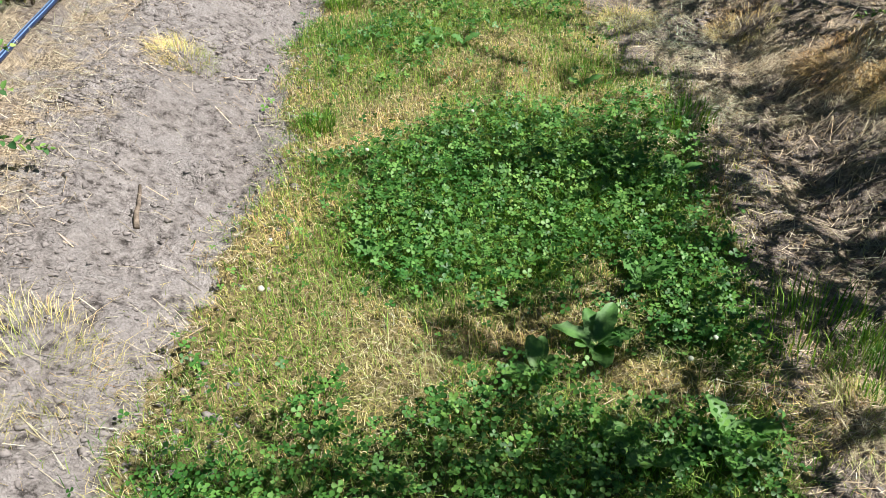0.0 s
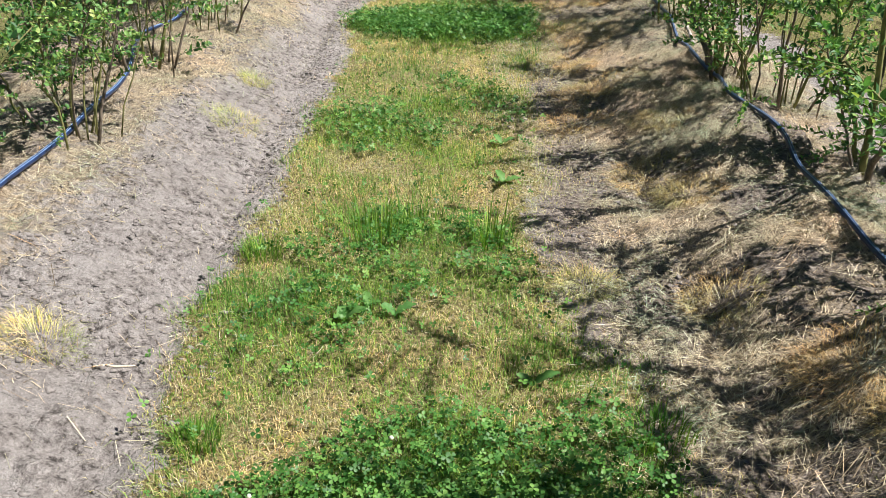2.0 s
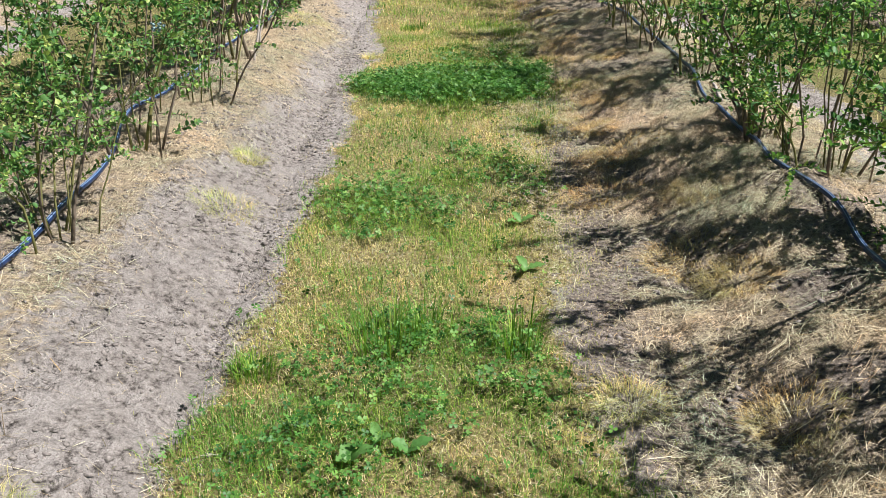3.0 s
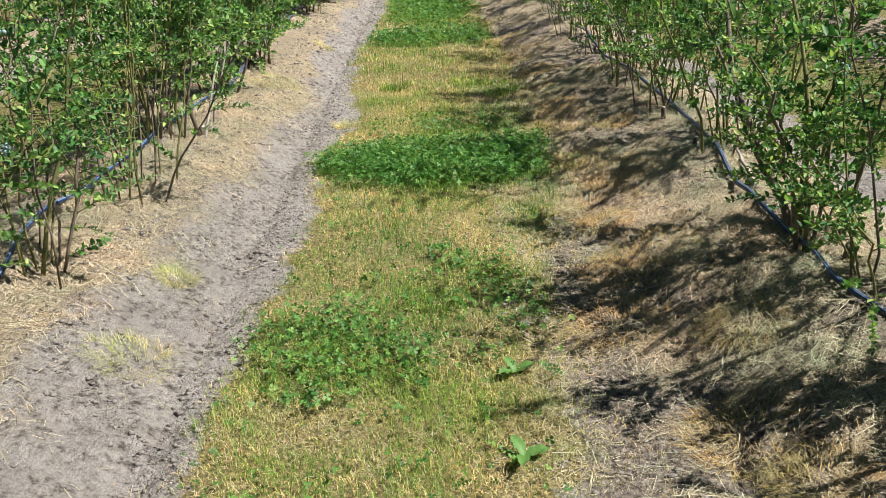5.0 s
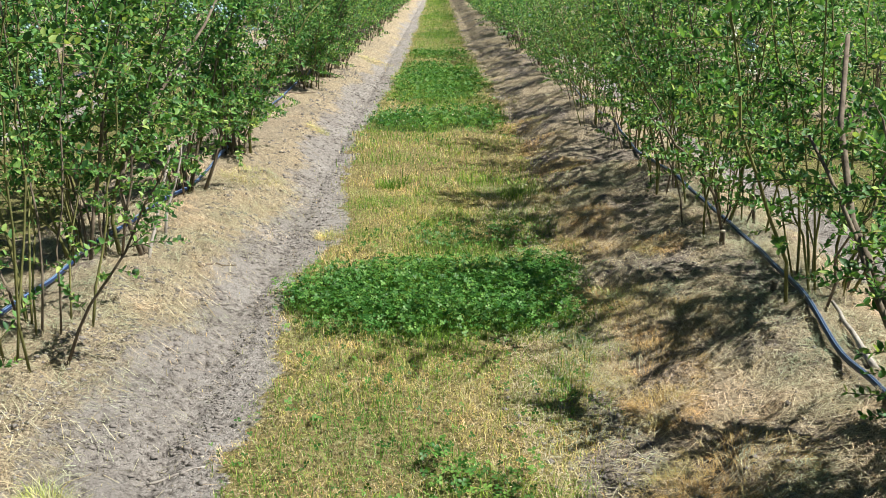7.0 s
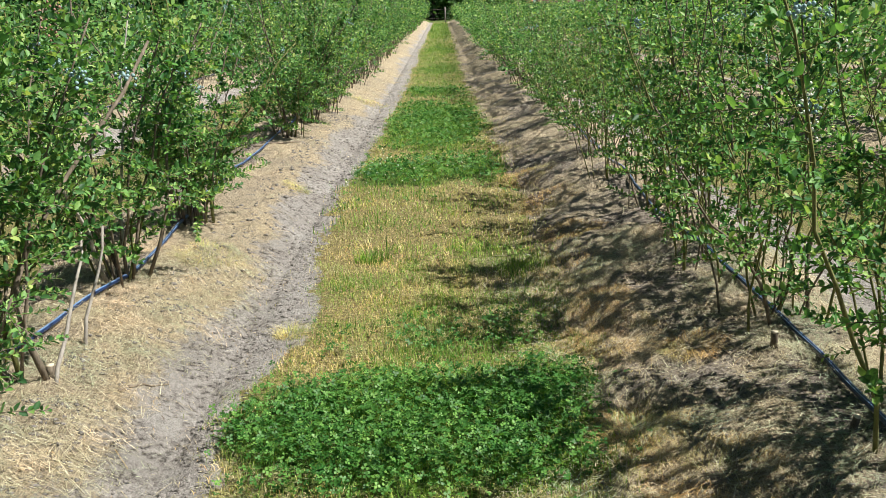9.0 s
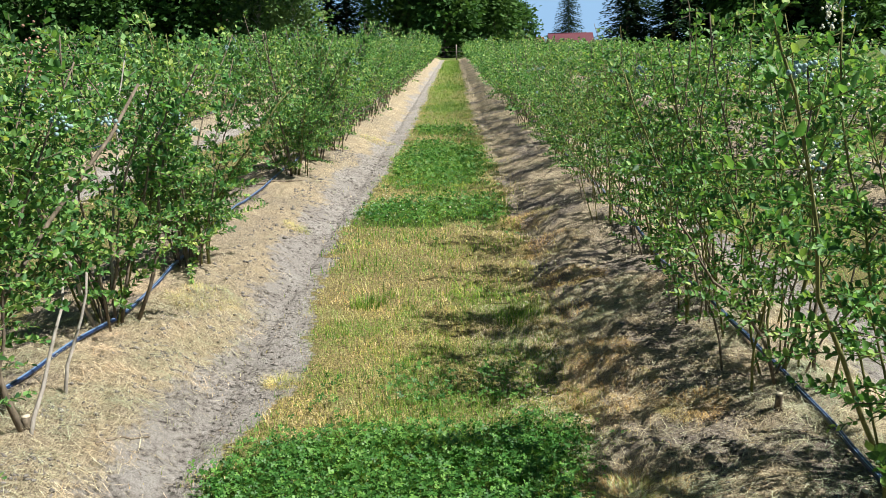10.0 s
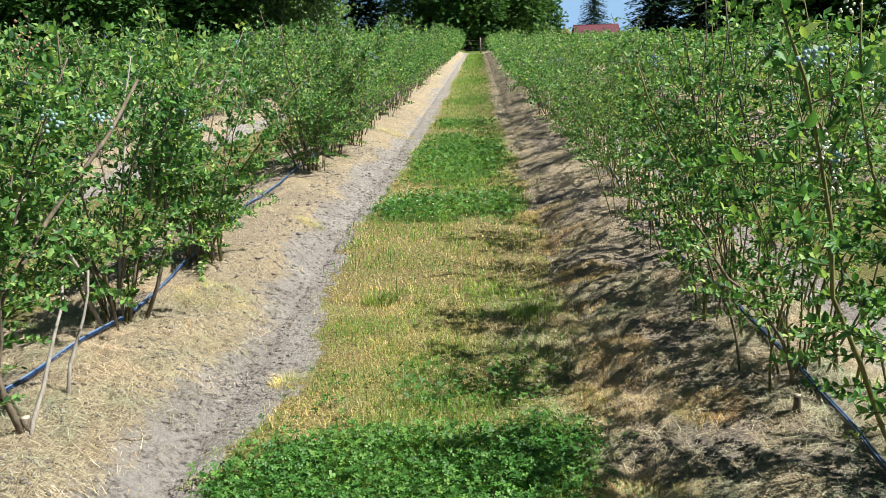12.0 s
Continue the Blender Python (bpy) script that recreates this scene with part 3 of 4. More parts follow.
for k in range(-3, 3):
    row_x = MIDDLE + (k + 0.5) * PERIOD + (0.1 if k == -1 else 0.0)
    main = k in (-1, 0)
    y = 15.4 if main else -2.0 + 0.3 * (k % 3)
    while y < 73:
        mid_reach = 34 if main else 13 if k in (-2, 1) else 0
        at = (int(rng.integers(10)), row_x + rng.uniform(-0.08, 0.08), y, rng.uniform(0, 6.28), rng.uniform(0.96, 1.1), rng.uniform(0.88, 1.12) if k < 0 else rng.uniform(0.68, 0.86))
        if y < mid_reach:
            plant(MID, *at)
        else:
            plant_far(*at)
        y += rng.uniform(0.95, 1.2)
v, f = joined(far_canes)
tagged(new("distant_bush_canes", mesh_of("distant_bush_canes", v, tris(f), CANE, True)), "brown canes of the distant blueberry rows", "bush canes", kind="stuff")
tagged(new("distant_bushes", mesh_of("distant_bushes", *joined(far_leaves), BUSH_LEAF)), "distant green rows of blueberry bushes", "bushes", kind="stuff")


# ---- irrigation hoses ----
HOSE_L = ((-3, -1.55), (2.3, -1.52), (2.75, -1.545), (3.5, -1.5), (4.3, -1.48), (4.9, -1.53), (5.35, -1.66), (5.7, -1.74), (5.9, -1.62), (6.8, -1.6), (7.6, -1.55), (8.2, -1.48), (8.65, -1.465), (9.4, -1.5), (10, -1.55), (12, -1.6), (60, -1.55))
HOSE_R = ((-3, 1.5), (2.5, 1.38), (3.14, 1.37), (3.6, 1.4), (4.1, 1.46), (4.6, 1.38), (5.0, 1.46), (5.4, 1.43), (6.0, 1.48), (6.7, 1.57), (7.05, 1.61), (7.9, 1.61), (8.3, 1.56), (8.8, 1.54), (9.8, 1.56), (11, 1.6), (60, 1.55))


def make_hose(rows, near):
    ys = np.arange(-3, 60 if near else 40, 0.06 if near else 0.4)
    xs = knots(ys, rows) + 0.014 * waves(ys, ys * 0, 0.5, 51, 2)
    soft = np.hanning(9) / np.hanning(9).sum()
    xs = np.convolve(np.pad(xs, 4, mode="edge"), soft, "valid")
    grid = np.stack([land(xs + dx, ys) for dx in (-0.02, 0.0, 0.02)]).max(0)
    reach = 2 if near else 1
    top = np.stack([np.roll(grid, k) for k in range(-reach, reach + 1)]).max(0)
    zs = np.convolve(np.pad(top, 4, mode="edge"), soft, "valid") + 0.006
    line = np.stack([xs, ys, zs], 1)
    hose = new("irrigation_hose", tube_mesh("irrigation_hose", line, 0.0105, HOSE, 8))
    tagged(hose, "blue plastic irrigation hose lying along the bush row", "hose", "irrigation hoses")
    if near:
        twist = 0.9 * waves(ys, ys * 0 + 2, 2.5, 53)
        for a in (-0.55, 0.35):
            crest = line + np.stack([np.sin(a + twist) * 0.0095, ys * 0, np.cos(a + twist) * 0.0095], 1)
            part("stripe", tube_mesh("stripe", crest, 0.0024, HOSE_STRIPE, 4), hose, "pale stripe")
    return hose


make_hose(HOSE_L, True)
make_hose(HOSE_R, True)
make_hose(((0, ROW_L - PERIOD), (4, ROW_L - PERIOD + 0.08), (9, ROW_L - PERIOD - 0.05)), False)
make_hose(((0, ROW_R + PERIOD), (5, ROW_R + PERIOD - 0.07), (9, ROW_R + PERIOD + 0.05)), False)


# ---- turf ----
def scatter(count, x0, x1, y0, y1, seed):
    g = np.random.default_rng(seed)
    return g.uniform(x0, x1, count), g.uniform(y0, y1, count), g


def lay_grass(name, label, mat, spans, chance, low, high, wide, seed):
    """One sheet of grass blades, thinner and coarser with distance; chance gives their density by place."""
    pieces = []
    for i, (x0, x1, y0, y1, density, size) in enumerate(spans):
        x, y, g = scatter(int((x1 - x0) * (y1 - y0) * density), x0, x1, y0, y1, seed + i)
        keep = g.random(len(x)) < chance(x, y)
        x, y = x[keep], y[keep]
        n = len(x)
        pos = np.stack([x, y, land(x, y) - 0.004], 1)
        tall = (low + (high - low) * g.random(n) ** 2) * (0.75 + 0.5 * step(-0.5, 0.7, waves(x, y, 0.3, 71))) * (1 + 0.25 * (size - 1))
        pieces.append(blade_arrays(pos, tall, wide * size * g.uniform(0.7, 1.3, n), g.uniform(0, 2 * np.pi, n), g.beta(1.4, 0.9, n), g))
    return tagged(new(name, mesh_of(name, *joined(pieces), mat)), label, "grass", kind="stuff")


ALLEY = [(-0.95, 1.1, 0.2, 4.5, 25000, 1.05), (-0.95, 1.1, 4.5, 9, 15000, 1.3), (-0.9, 1.0, 9, 17, 3000, 2.4), (-0.9, 1.0, 17, 34, 900, 3.0), (-0.9, 1.0, 34, 75, 220, 6.0)]
SIDE = [(-4.1, -2.0, -1, 16, 500, 2.4), (2.2, 4.1, -1, 16, 500, 2.4), (-7.2, -5.2, 0, 25, 120, 4.5), (5.2, 7.2, 0, 25, 120, 4.5)]
lay_grass("green_grass", "short lush green grass growing in the alley turf", GREEN_GRASS, ALLEY + SIDE,
          lambda x, y: turf_amount(x, y) * np.clip(0.2 + 0.85 * waves(x, y, 0.33, 73, 3) + 0.6 * np.clip(lush(x, y), 0, 1), 0.03, 0.85), 0.02, 0.08, 0.0019, 101)
lay_grass("dry_grass", "short sun-dried yellow grass in the alley turf", DRY_GRASS, ALLEY + SIDE,
          lambda x, y: np.clip(turf_amount(x, y) + 0.02 + 0.3 * turf_amount(x - 0.14, y), 0, 1) * np.clip(0.8 - 0.85 * np.clip(lush(x, y), 0, 1) - 0.5 * waves(x, y, 0.33, 73, 3), 0.05, 0.9), 0.01, 0.05, 0.0014, 121)


def lay_clover():
    g = np.random.default_rng(140)
    pieces = []
    for x0, x1, y0, y1, density, size in ((-0.9, 1.0, 0.3, 3.6, 8600, 1.0), (-0.9, 1.0, 3.6, 8, 7500, 1.05), (-0.9, 1.0, 10.5, 20, 1300, 1.7)):
        x, y, _ = scatter(int((x1 - x0) * (y1 - y0) * density), x0, x1, y0, y1, int(y0 * 10) + 3)
        want = np.clip(lush(x, y) * 0.85 - 0.12 + 0.4 * waves(x, y, 0.11, 77), 0, 1)
        keep = g.random(len(x)) < np.maximum(want, 0.015) * turf_amount(x, y)
        x, y = x[keep], y[keep]
        n = len(x)
        rise = (0.02 + 0.045 * g.random(n) + 0.02 * np.clip(lush(x, y), 0, 1)) * min(size, 1.2)
        c = np.stack([x, y, land(x, y) + rise], 1)
        nor = unit(np.array([0, 0, 1.0]) + g.normal(0, 0.5, (n, 3)))
        turn, L = g.uniform(0, 2 * np.pi, n), g.uniform(0.007, 0.0145, n) * size
        e1 = unit(np.cross(nor, np.array([0.3, 1, 0.1])))
        e2 = np.cross(nor, e1)
        vs = [c]
        for k in range(3):
            a = turn + k * 2 * np.pi / 3
            d = e1 * np.cos(a)[:, None] + e2 * np.sin(a)[:, None]
            s = np.cross(nor, d)
            l = L[:, None]
            vs += [c + d * l * 0.62 + s * l * 0.46 + nor * l * 0.16, c + d * l * 0.98 + s * l * 0.2 + nor * l * 0.12, c + d * l * 0.98 - s * l * 0.2 + nor * l * 0.12, c + d * l * 0.62 - s * l * 0.46 + nor * l * 0.16]
        v = np.stack(vs, 1).reshape(-1, 3)
        tri = []
        for k in range(3):
            b = 1 + 4 * k
            tri += [[0, b, b + 1], [0, b + 1, b + 2], [0, b + 2, b + 3]]
        f = (np.array(tri)[None] + np.arange(n)[:, None, None] * 13).reshape(-1, 3)
        pieces.append((v, f))
    return tagged(new("clover", mesh_of("clover", *joined(pieces), CLOVER)), "dense dark-green clover patches in the alley turf", "clover", kind="stuff")


lay_clover()


def lay_clover_flowers():
    g = np.random.default_rng(150)
    v, f = ball(1.0, 4, 6)
    spots = [(-0.42, 2.05), (-0.12, 2.2), (-0.62, 1.62), (-0.6, 1.4), (0.3, 1.2), (0.36, 1.25)] + [(g.normal(-0.5, 0.14), g.normal(11.8, 0.4)) for _ in range(45)] + [(g.normal(0.1, 0.3), g.normal(11.6, 0.4)) for _ in range(12)]
    pieces = []
    for x, y in spots:
        pieces.append((v * g.uniform(0.005, 0.009) * np.array([1, 1, 0.85]) + np.array([x, y, float(land(x, y)) + g.uniform(0.07, 0.12)]), f))
    return tagged(new("clover_flowers", mesh_of("clover_flowers", *joined(pieces), WHITE_PETAL)), "small white clover flower heads above the leaves", "flower", kind="stuff")


lay_clover_flowers()


# ---- straw, clods and litter ----
def lay_straw():
    pieces = []
    for i, (x0, x1, y0, y1, density, size) in enumerate(((-2.2, -0.7, 0.3, 9, 24000, 0.9), (-0.85, 0.45, 0.3, 7, 17000, 0.6), (0.35, 2.2, 0.6, 9, 27000, 0.95), (-2.3, -0.7, 9, 20, 700, 1.7), (0.5, 2.4, 9, 20, 900, 1.7), (-2.3, -0.7, 20, 45, 120, 3.0), (0.5, 2.4, 20, 45, 140, 3.0))):
        x, y, g = scatter(int((x1 - x0) * (y1 - y0) * density), x0, x1, y0, y1, 160 + i)
        want = np.clip(straw_amount(x, y) * (0.55 + 0.5 * waves(x, y, 0.25, 79)), 0, 1) + 0.02 + 0.9 * turf_amount(x, y) * (1 - np.clip(lush(x, y), 0, 1)) * np.clip(0.45 - 0.7 * waves(x, y, 0.33, 73, 3), 0, 1)
        keep = g.random(len(x)) < want * (1 - 0.5 * turf_amount(x, y)) * np.where(x < -0.7, 0.6 + 0.4 * step(3.6, 6.0, y), 1.0)
        x, y = x[keep], y[keep]
        n = len(x)
        L, W = (0.015 + 0.075 * g.random(n) ** 2.4) * size, (0.0007 + 0.0016 * g.random(n) ** 2) * size
        a = g.normal(0.3, 1.0, n)
        d = np.stack([np.cos(a), np.sin(a), np.zeros(n)], 1)
        s = np.stack([-np.sin(a), np.cos(a), g.normal(0, 0.08, n)], 1)
        l, w = L[:, None] * 0.5, W[:, None] * 0.5
        ends = []
        for way in (-1, 1):
            ex, ey = x + way * d[:, 0] * L * 0.5, y + way * d[:, 1] * L * 0.5
            ends.append(np.stack([ex, ey, land(ex, ey) + 0.002 + 0.022 * g.random(n) ** 2], 1))
        v = np.stack([ends[0] - s * w, ends[0] + s * w, ends[1] + s * w, ends[1] - s * w], 1).reshape(-1, 3)
        f = (np.array([[0, 3, 2], [0, 2, 1]])[None] + np.arange(n)[:, None, None] * 4).reshape(-1, 3)
        pieces.append((v, f))
    return tagged(new("straw_mulch", mesh_of("straw_mulch", *joined(pieces), STRAW)), "loose dry straw mulch strewn over the beds", "straw", kind="stuff")


lay_straw()


def lay_clods():
    base_v, base_f = ball(1.0, 2, 4)
    k = len(base_v)
    pieces = []
    for i, (x0, x1, y0, y1, count, size) in enumerate(((-1.35, -0.6, 0.4, 8, 24000, 1.0), (0.5, 1.5, 0.4, 9, 6000, 1.0), (-1.3, -0.6, 8, 16, 4000, 1.5), (0.3, 0.9, 2.6, 6.0, 2500, 1.2))):
        x, y, g = scatter(count, x0, x1, y0, y1, 180 + i)
        keep = waves(x, y, 0.25, 83, 2) > g.uniform(-0.5, 0.45, count)
        x, y = x[keep], y[keep]
        n = len(x)
        r = (0.002 + 0.0085 * g.random(n) ** 3) * size
        v = base_v[None] * (r[:, None] * g.uniform(0.2, 1.7, (n, k)))[:, :, None] * np.array([1.5, 1, 0.8])
        v = v + np.stack([x, y, land(x, y) + r * 0.05], 1)[:, None]
        pieces.append((v.reshape(-1, 3), (base_f[None] + np.arange(n)[:, None, None] * k).reshape(-1, 3)))
    return tagged(new("soil_clods", mesh_of("soil_clods", *joined(pieces), CLOD)), "small dry crumbs of grey soil on the bare strip", "soil", kind="stuff")


lay_clods()


# ---- single weeds and tufts ----
def make_tuft(x, y, mat, label, count, low, high, spread, width, seed, lean=(0.1, 0.6)):
    g = np.random.default_rng(seed)
    r, a = spread * np.sqrt(g.random(count)), g.uniform(0, 2 * np.pi, count)
    px, py = r * np.cos(a), r * np.sin(a)
    z0 = float(land(x, y))
    pos = np.stack([px, py, land(x + px, y + py) - z0 - 0.005], 1)
    turn = a + g.normal(0, 0.6, count)
    v, f = blade_arrays(pos, low + (high - low) * g.beta(1.2, 1.8, count), np.full(count, width) * g.uniform(0.7, 1.3, count), turn, g.uniform(*lean, count), g)
    ob = new("grass_tuft", mesh_of("grass_tuft", v, f, mat))
    ob.location = (x, y, z0)
    return tagged(ob, label, "grass tuft", "grass tufts")


DRY_LABEL, GREEN_LABEL, TALL_LABEL = "dry straw-coloured grass tuft on bare soil", "green grass tuft beside the straw bed", "tall upright green grass tuft in the turf"
for i, (x, y, s) in enumerate(((-1.03, 1.17, 0.17), (-1.07, 2.58, 0.1), (-0.96, 4.5, 0.13), (-0.98, 5.14, 0.07), (-1.18, 8.8, 0.2), (-0.56, 7.88, 0.07), (-1.02, 10.9, 0.1), (-0.95, 17.4, 0.3), (0.49, 3.12, 0.1), (0.85, 6.72, 0.12), (0.63, 1.11, 0.11))):
    make_tuft(x, y, DRY_GRASS, DRY_LABEL, int(260 + 2200 * s), 0.03, 0.12, s, 0.0013, 200 + i, (0.5, 1.1))
for i, (x, y, s, h) in enumerate(((0.63, 1.38, 0.13, 0.17), (0.72, 1.25, 0.1, 0.14), (0.55, 2.35, 0.09, 0.1), (-0.26, 9.06, 0.11, 0.14), (-0.62, 3.3, 0.07, 0.11), (0.62, 8.7, 0.13, 0.1), (-0.6, 2.3, 0.06, 0.1))):
    make_tuft(x, y, GREEN_GRASS, GREEN_LABEL, 220, 0.05, h, s, 0.0032, 230 + i)
for i, (x, y, s, h) in enumerate(((-0.24, 3.42, 0.09, 0.26), (0.19, 3.42, 0.06, 0.24), (-0.1, 3.55, 0.07, 0.18))):
    make_tuft(x, y, GREEN_GRASS, TALL_LABEL, 110, 0.05, h * 1.15, s * 1.3, 0.0042, 250 + i, (0.05, 0.6))


GOLD_STRAW = leafy("golden_straw", [(0.0, (0.28, 0.17, 0.07)), (0.4, (0.5, 0.34, 0.15)), (0.85, (0.68, 0.52, 0.28)), (1.0, (0.74, 0.64, 0.42))], 0.8, 0.15, 0.15, 4)
for i, (x, y, s) in enumerate(((0.86, 6.72, 0.16), (1.0, 6.35, 0.2), (0.95, 5.3, 0.2), (0.85, 5.75, 0.13), (0.9, 4.0, 0.16), (1.0, 3.75, 0.12), (1.12, 2.5, 0.17), (1.18, 2.25, 0.13), (1.05, 4.5, 0.13), (0.9, 3.0, 0.12), (1.0, 9.3, 0.2), (0.95, 10.3, 0.25), (0.95, 8.0, 0.16), (1.2, 1.8, 0.14), (1.2, 7.3, 0.12), (0.72, 4.75, 0.2), (0.82, 5.2, 0.18), (0.86, 6.0, 0.2), (0.92, 7.6, 0.2), (0.88, 8.6, 0.2), (0.9, 11.3, 0.25))):
    heap = make_tuft(x, y, GOLD_STRAW, "loose golden heap of dry straw on the bed", int(400 + 3600 * s), 0.03, 0.11, s, 0.0015, 270 + i, (0.85, 1.3))
    heap.name = "straw_heap"
    tagged(heap, "", "straw heap", "straw heaps", "stuff")


def make_broad_weed(x, y, count, size, seed, label):
    """A rosette of broad wavy leaves, each its own part, rising from one root."""
    g = np.random.default_rng(seed)
    root = new("broad_leaf_weed")
    root.location = (x, y, float(land(x, y)))
    for k in range(count):
        a = 2 * np.pi * k / count + g.uniform(-0.4, 0.4)
        L, W = size * g.uniform(0.55, 1.05), size * g.uniform(0.36, 0.5)
        rise = g.uniform(0.35, 1.15)
        t = np.linspace(0, 1, 8)
        rows = []
        for i, s in enumerate(t):
            reach = L * (s * math.cos(rise * (1 - 0.4 * s)))
            z = L * (s * math.sin(rise)) * (1 - 0.35 * s) + 0.01
            half = W * 0.5 * (0.12 + 0.88 * math.sin(math.pi * min(1, s * 0.92 + 0.05)) ** 0.8) if s < 0.999 else 0.004
            for q in (-1, -0.5, 0, 0.5, 1):
                ruffle = 0.16 * half * 2 * math.sin(s * 19 + q * 2 + k) * abs(q)
                rows.append((reach, q * half, z + abs(q) * half * 0.35 + ruffle))
        v = np.array(rows)
        c, s_ = math.cos(a), math.sin(a)
        v = np.stack([v[:, 0] * c - v[:, 1] * s_, v[:, 0] * s_ + v[:, 1] * c, v[:, 2]], 1)
        f = [(i * 5 + j, i * 5 + j + 1, (i + 1) * 5 + j + 1, (i + 1) * 5 + j) for i in range(7) for j in range(4)]
        part("leaf", mesh_of("leaf", v, f, DOCK, True), root)
    return tagged(root, label, "weed", "broad-leaved weeds")


WEED = "broad-leaved green dock weed growing among clover"
for i, (x, y, n, s) in enumerate(((0.14, 1.33, 7, 0.11), (0.0, 1.25, 6, 0.1), (0.36, 1.04, 7, 0.11), (0.3, 2.05, 3, 0.12), (0.27, 1.55, 3, 0.11), (0.45, 2.0, 3, 0.09), (0.2, 1.0, 3, 0.13), (-0.29, 2.86, 3, 0.09), (-0.14, 2.9, 2, 0.09), (-0.22, 2.95, 3, 0.07), (0.25, 2.55, 2, 0.08),
                                   (-0.35, 1.65, 2, 0.1), (0.28, 4.0, 3, 0.1), (0.3, 4.45, 3, 0.09))):
    make_broad_weed(x, y, n, s, 300 + i, WEED)


# ---- sticks, stumps and leaning canes ----
def make_stick(name, a, b, radius, mat, label, category, bend=0.01, seed=1, lift=0.0):
    g = np.random.default_rng(seed)
    t = np.linspace(0, 1, 7)
    p = np.array(a)[None] * (1 - t)[:, None] + np.array(b)[None] * t[:, None]
    p = p + np.cumsum(g.normal(0, bend, (7, 3)), 0) * np.array([1, 1, 0.2])
    if lift == 0:
        p[:, 2] = land(p[:, 0], p[:, 1]) + radius * 0.6
    return tagged(new(name, tube_mesh(name, p, radius * (1 - 0.45 * t), mat, 7)), label, category)


make_stick("stick", (-0.97, 1.69, 0), (-1.01, 1.87, 0), 0.008, CANE, "short flat brown stick lying on bare soil", "stick", 0.001, 1)
twig = make_stick("twig", (-1.08, 7.06, 0), (-0.92, 7.21, 0), 0.006, CANE, "thin broken grey-brown twig on bare soil", "twig", 0.006, 2)
make_stick("twig", (-0.82, 5.42, 0), (-0.66, 5.48, 0), 0.005, CANE_PALE, "thin broken grey twig on bare soil", "twig", 0.006, 3)
make_stick("twig", (-0.93, 2.55, 0), (-0.84, 2.6, 0), 0.004, CUT_WOOD, "pale splinter of wood on bare soil", "twig", 0.002, 4)
make_stick("twig", (-1.7, 12.6, 0), (-1.25, 12.9, 0), 0.012, CANE, "dark fallen branch lying on the bed", "twig", 0.02, 5)
make_stick("leaning_cane", (1.52, 5.7, float(land(1.52, 5.7)) + 0.01), (1.6, 6.2, float(land(1.6, 6.2)) + 0.05), 0.012, CANE_PALE, "pale bare cane leaning low beside the hose", "cane", 0.006, 6, 1)
make_stick("leaning_cane", (-1.31, 7.02, 0.12), (-1.2, 7.3, 0.7), 0.0095, CANE_PALE, "bare weathered grey cane leaning against the bush", "cane", 0.012, 7, 1)
make_stick("leaning_cane", (-1.33, 7.42, 0.1), (-1.22, 7.5, 0.66), 0.009, CANE_PALE, "bare weathered grey cane leaning against the bush", "cane", 0.01, 8, 1)
make_stick("leaning_cane", (1.72, 12.0, 0.12), (1.35, 12.3, 0.5), 0.012, CANE_PALE, "pale bare cane leaning out over the bed", "cane", 0.008, 9, 1)


def make_crooked_cane(rows, thick, label):
    cane = new("crooked_cane", tube_mesh("crooked_cane", rows, np.linspace(thick, thick * 0.42, len(rows)), CANE, 8))
    return tagged(cane, label, "cane", "crooked canes")


make_crooked_cane([(-1.33, 7.05, 0.12), (-1.37, 7.02, 0.32), (-1.4, 7.02, 0.52), (-1.36, 7.1, 0.68), (-1.24, 7.26, 0.92), (-1.06, 7.47, 1.21), (-0.98, 7.6, 1.4)], 0.014, "thick crooked brown cane rising from a stump")
make_crooked_cane([(1.47, 5.12, 0.08), (1.455, 5.2, 0.26), (1.38, 5.4, 0.5), (1.32, 5.6, 0.74), (1.34, 5.8, 1.0), (1.42, 6.0, 1.25)], 0.018, "thick grey-brown old cane leaning beside the hose")


def make_stump(x, y, height, radius, seed):
    g = np.random.default_rng(seed)
    z = float(land(x, y))
    lean = g.normal(0, 0.015, 2)
    line = [(0, 0, -0.03), (lean[0] * 0.5, lean[1] * 0.5, height * 0.5), (lean[0], lean[1], height)]
    stump = new("cut_stump", tube_mesh("cut_stump", line, np.array([1.25, 1.0, 0.95]) * radius, CANE, 8))
    stump.location = (x, y, z)
    part("cut_face", tube_mesh("cut_face", [(lean[0], lean[1], height - 0.004), (lean[0], lean[1], height + 0.004)], radius * 0.88, CUT_WOOD, 8), stump, "pale sawn face")
    return tagged(stump, "short cut bush stump with pale sawn top", "stump", "cut stumps")


for i, (x, y, h, r) in enumerate(((1.47, 7.13, 0.07, 0.014), (1.7, 7.95, 0.1, 0.016), (1.45, 6.43, 0.06, 0.012), (1.55, 4.85, 0.07, 0.022), (-1.33, 7.06, 0.05, 0.018))):
    make_stump(x, y, h, r, 400 + i)


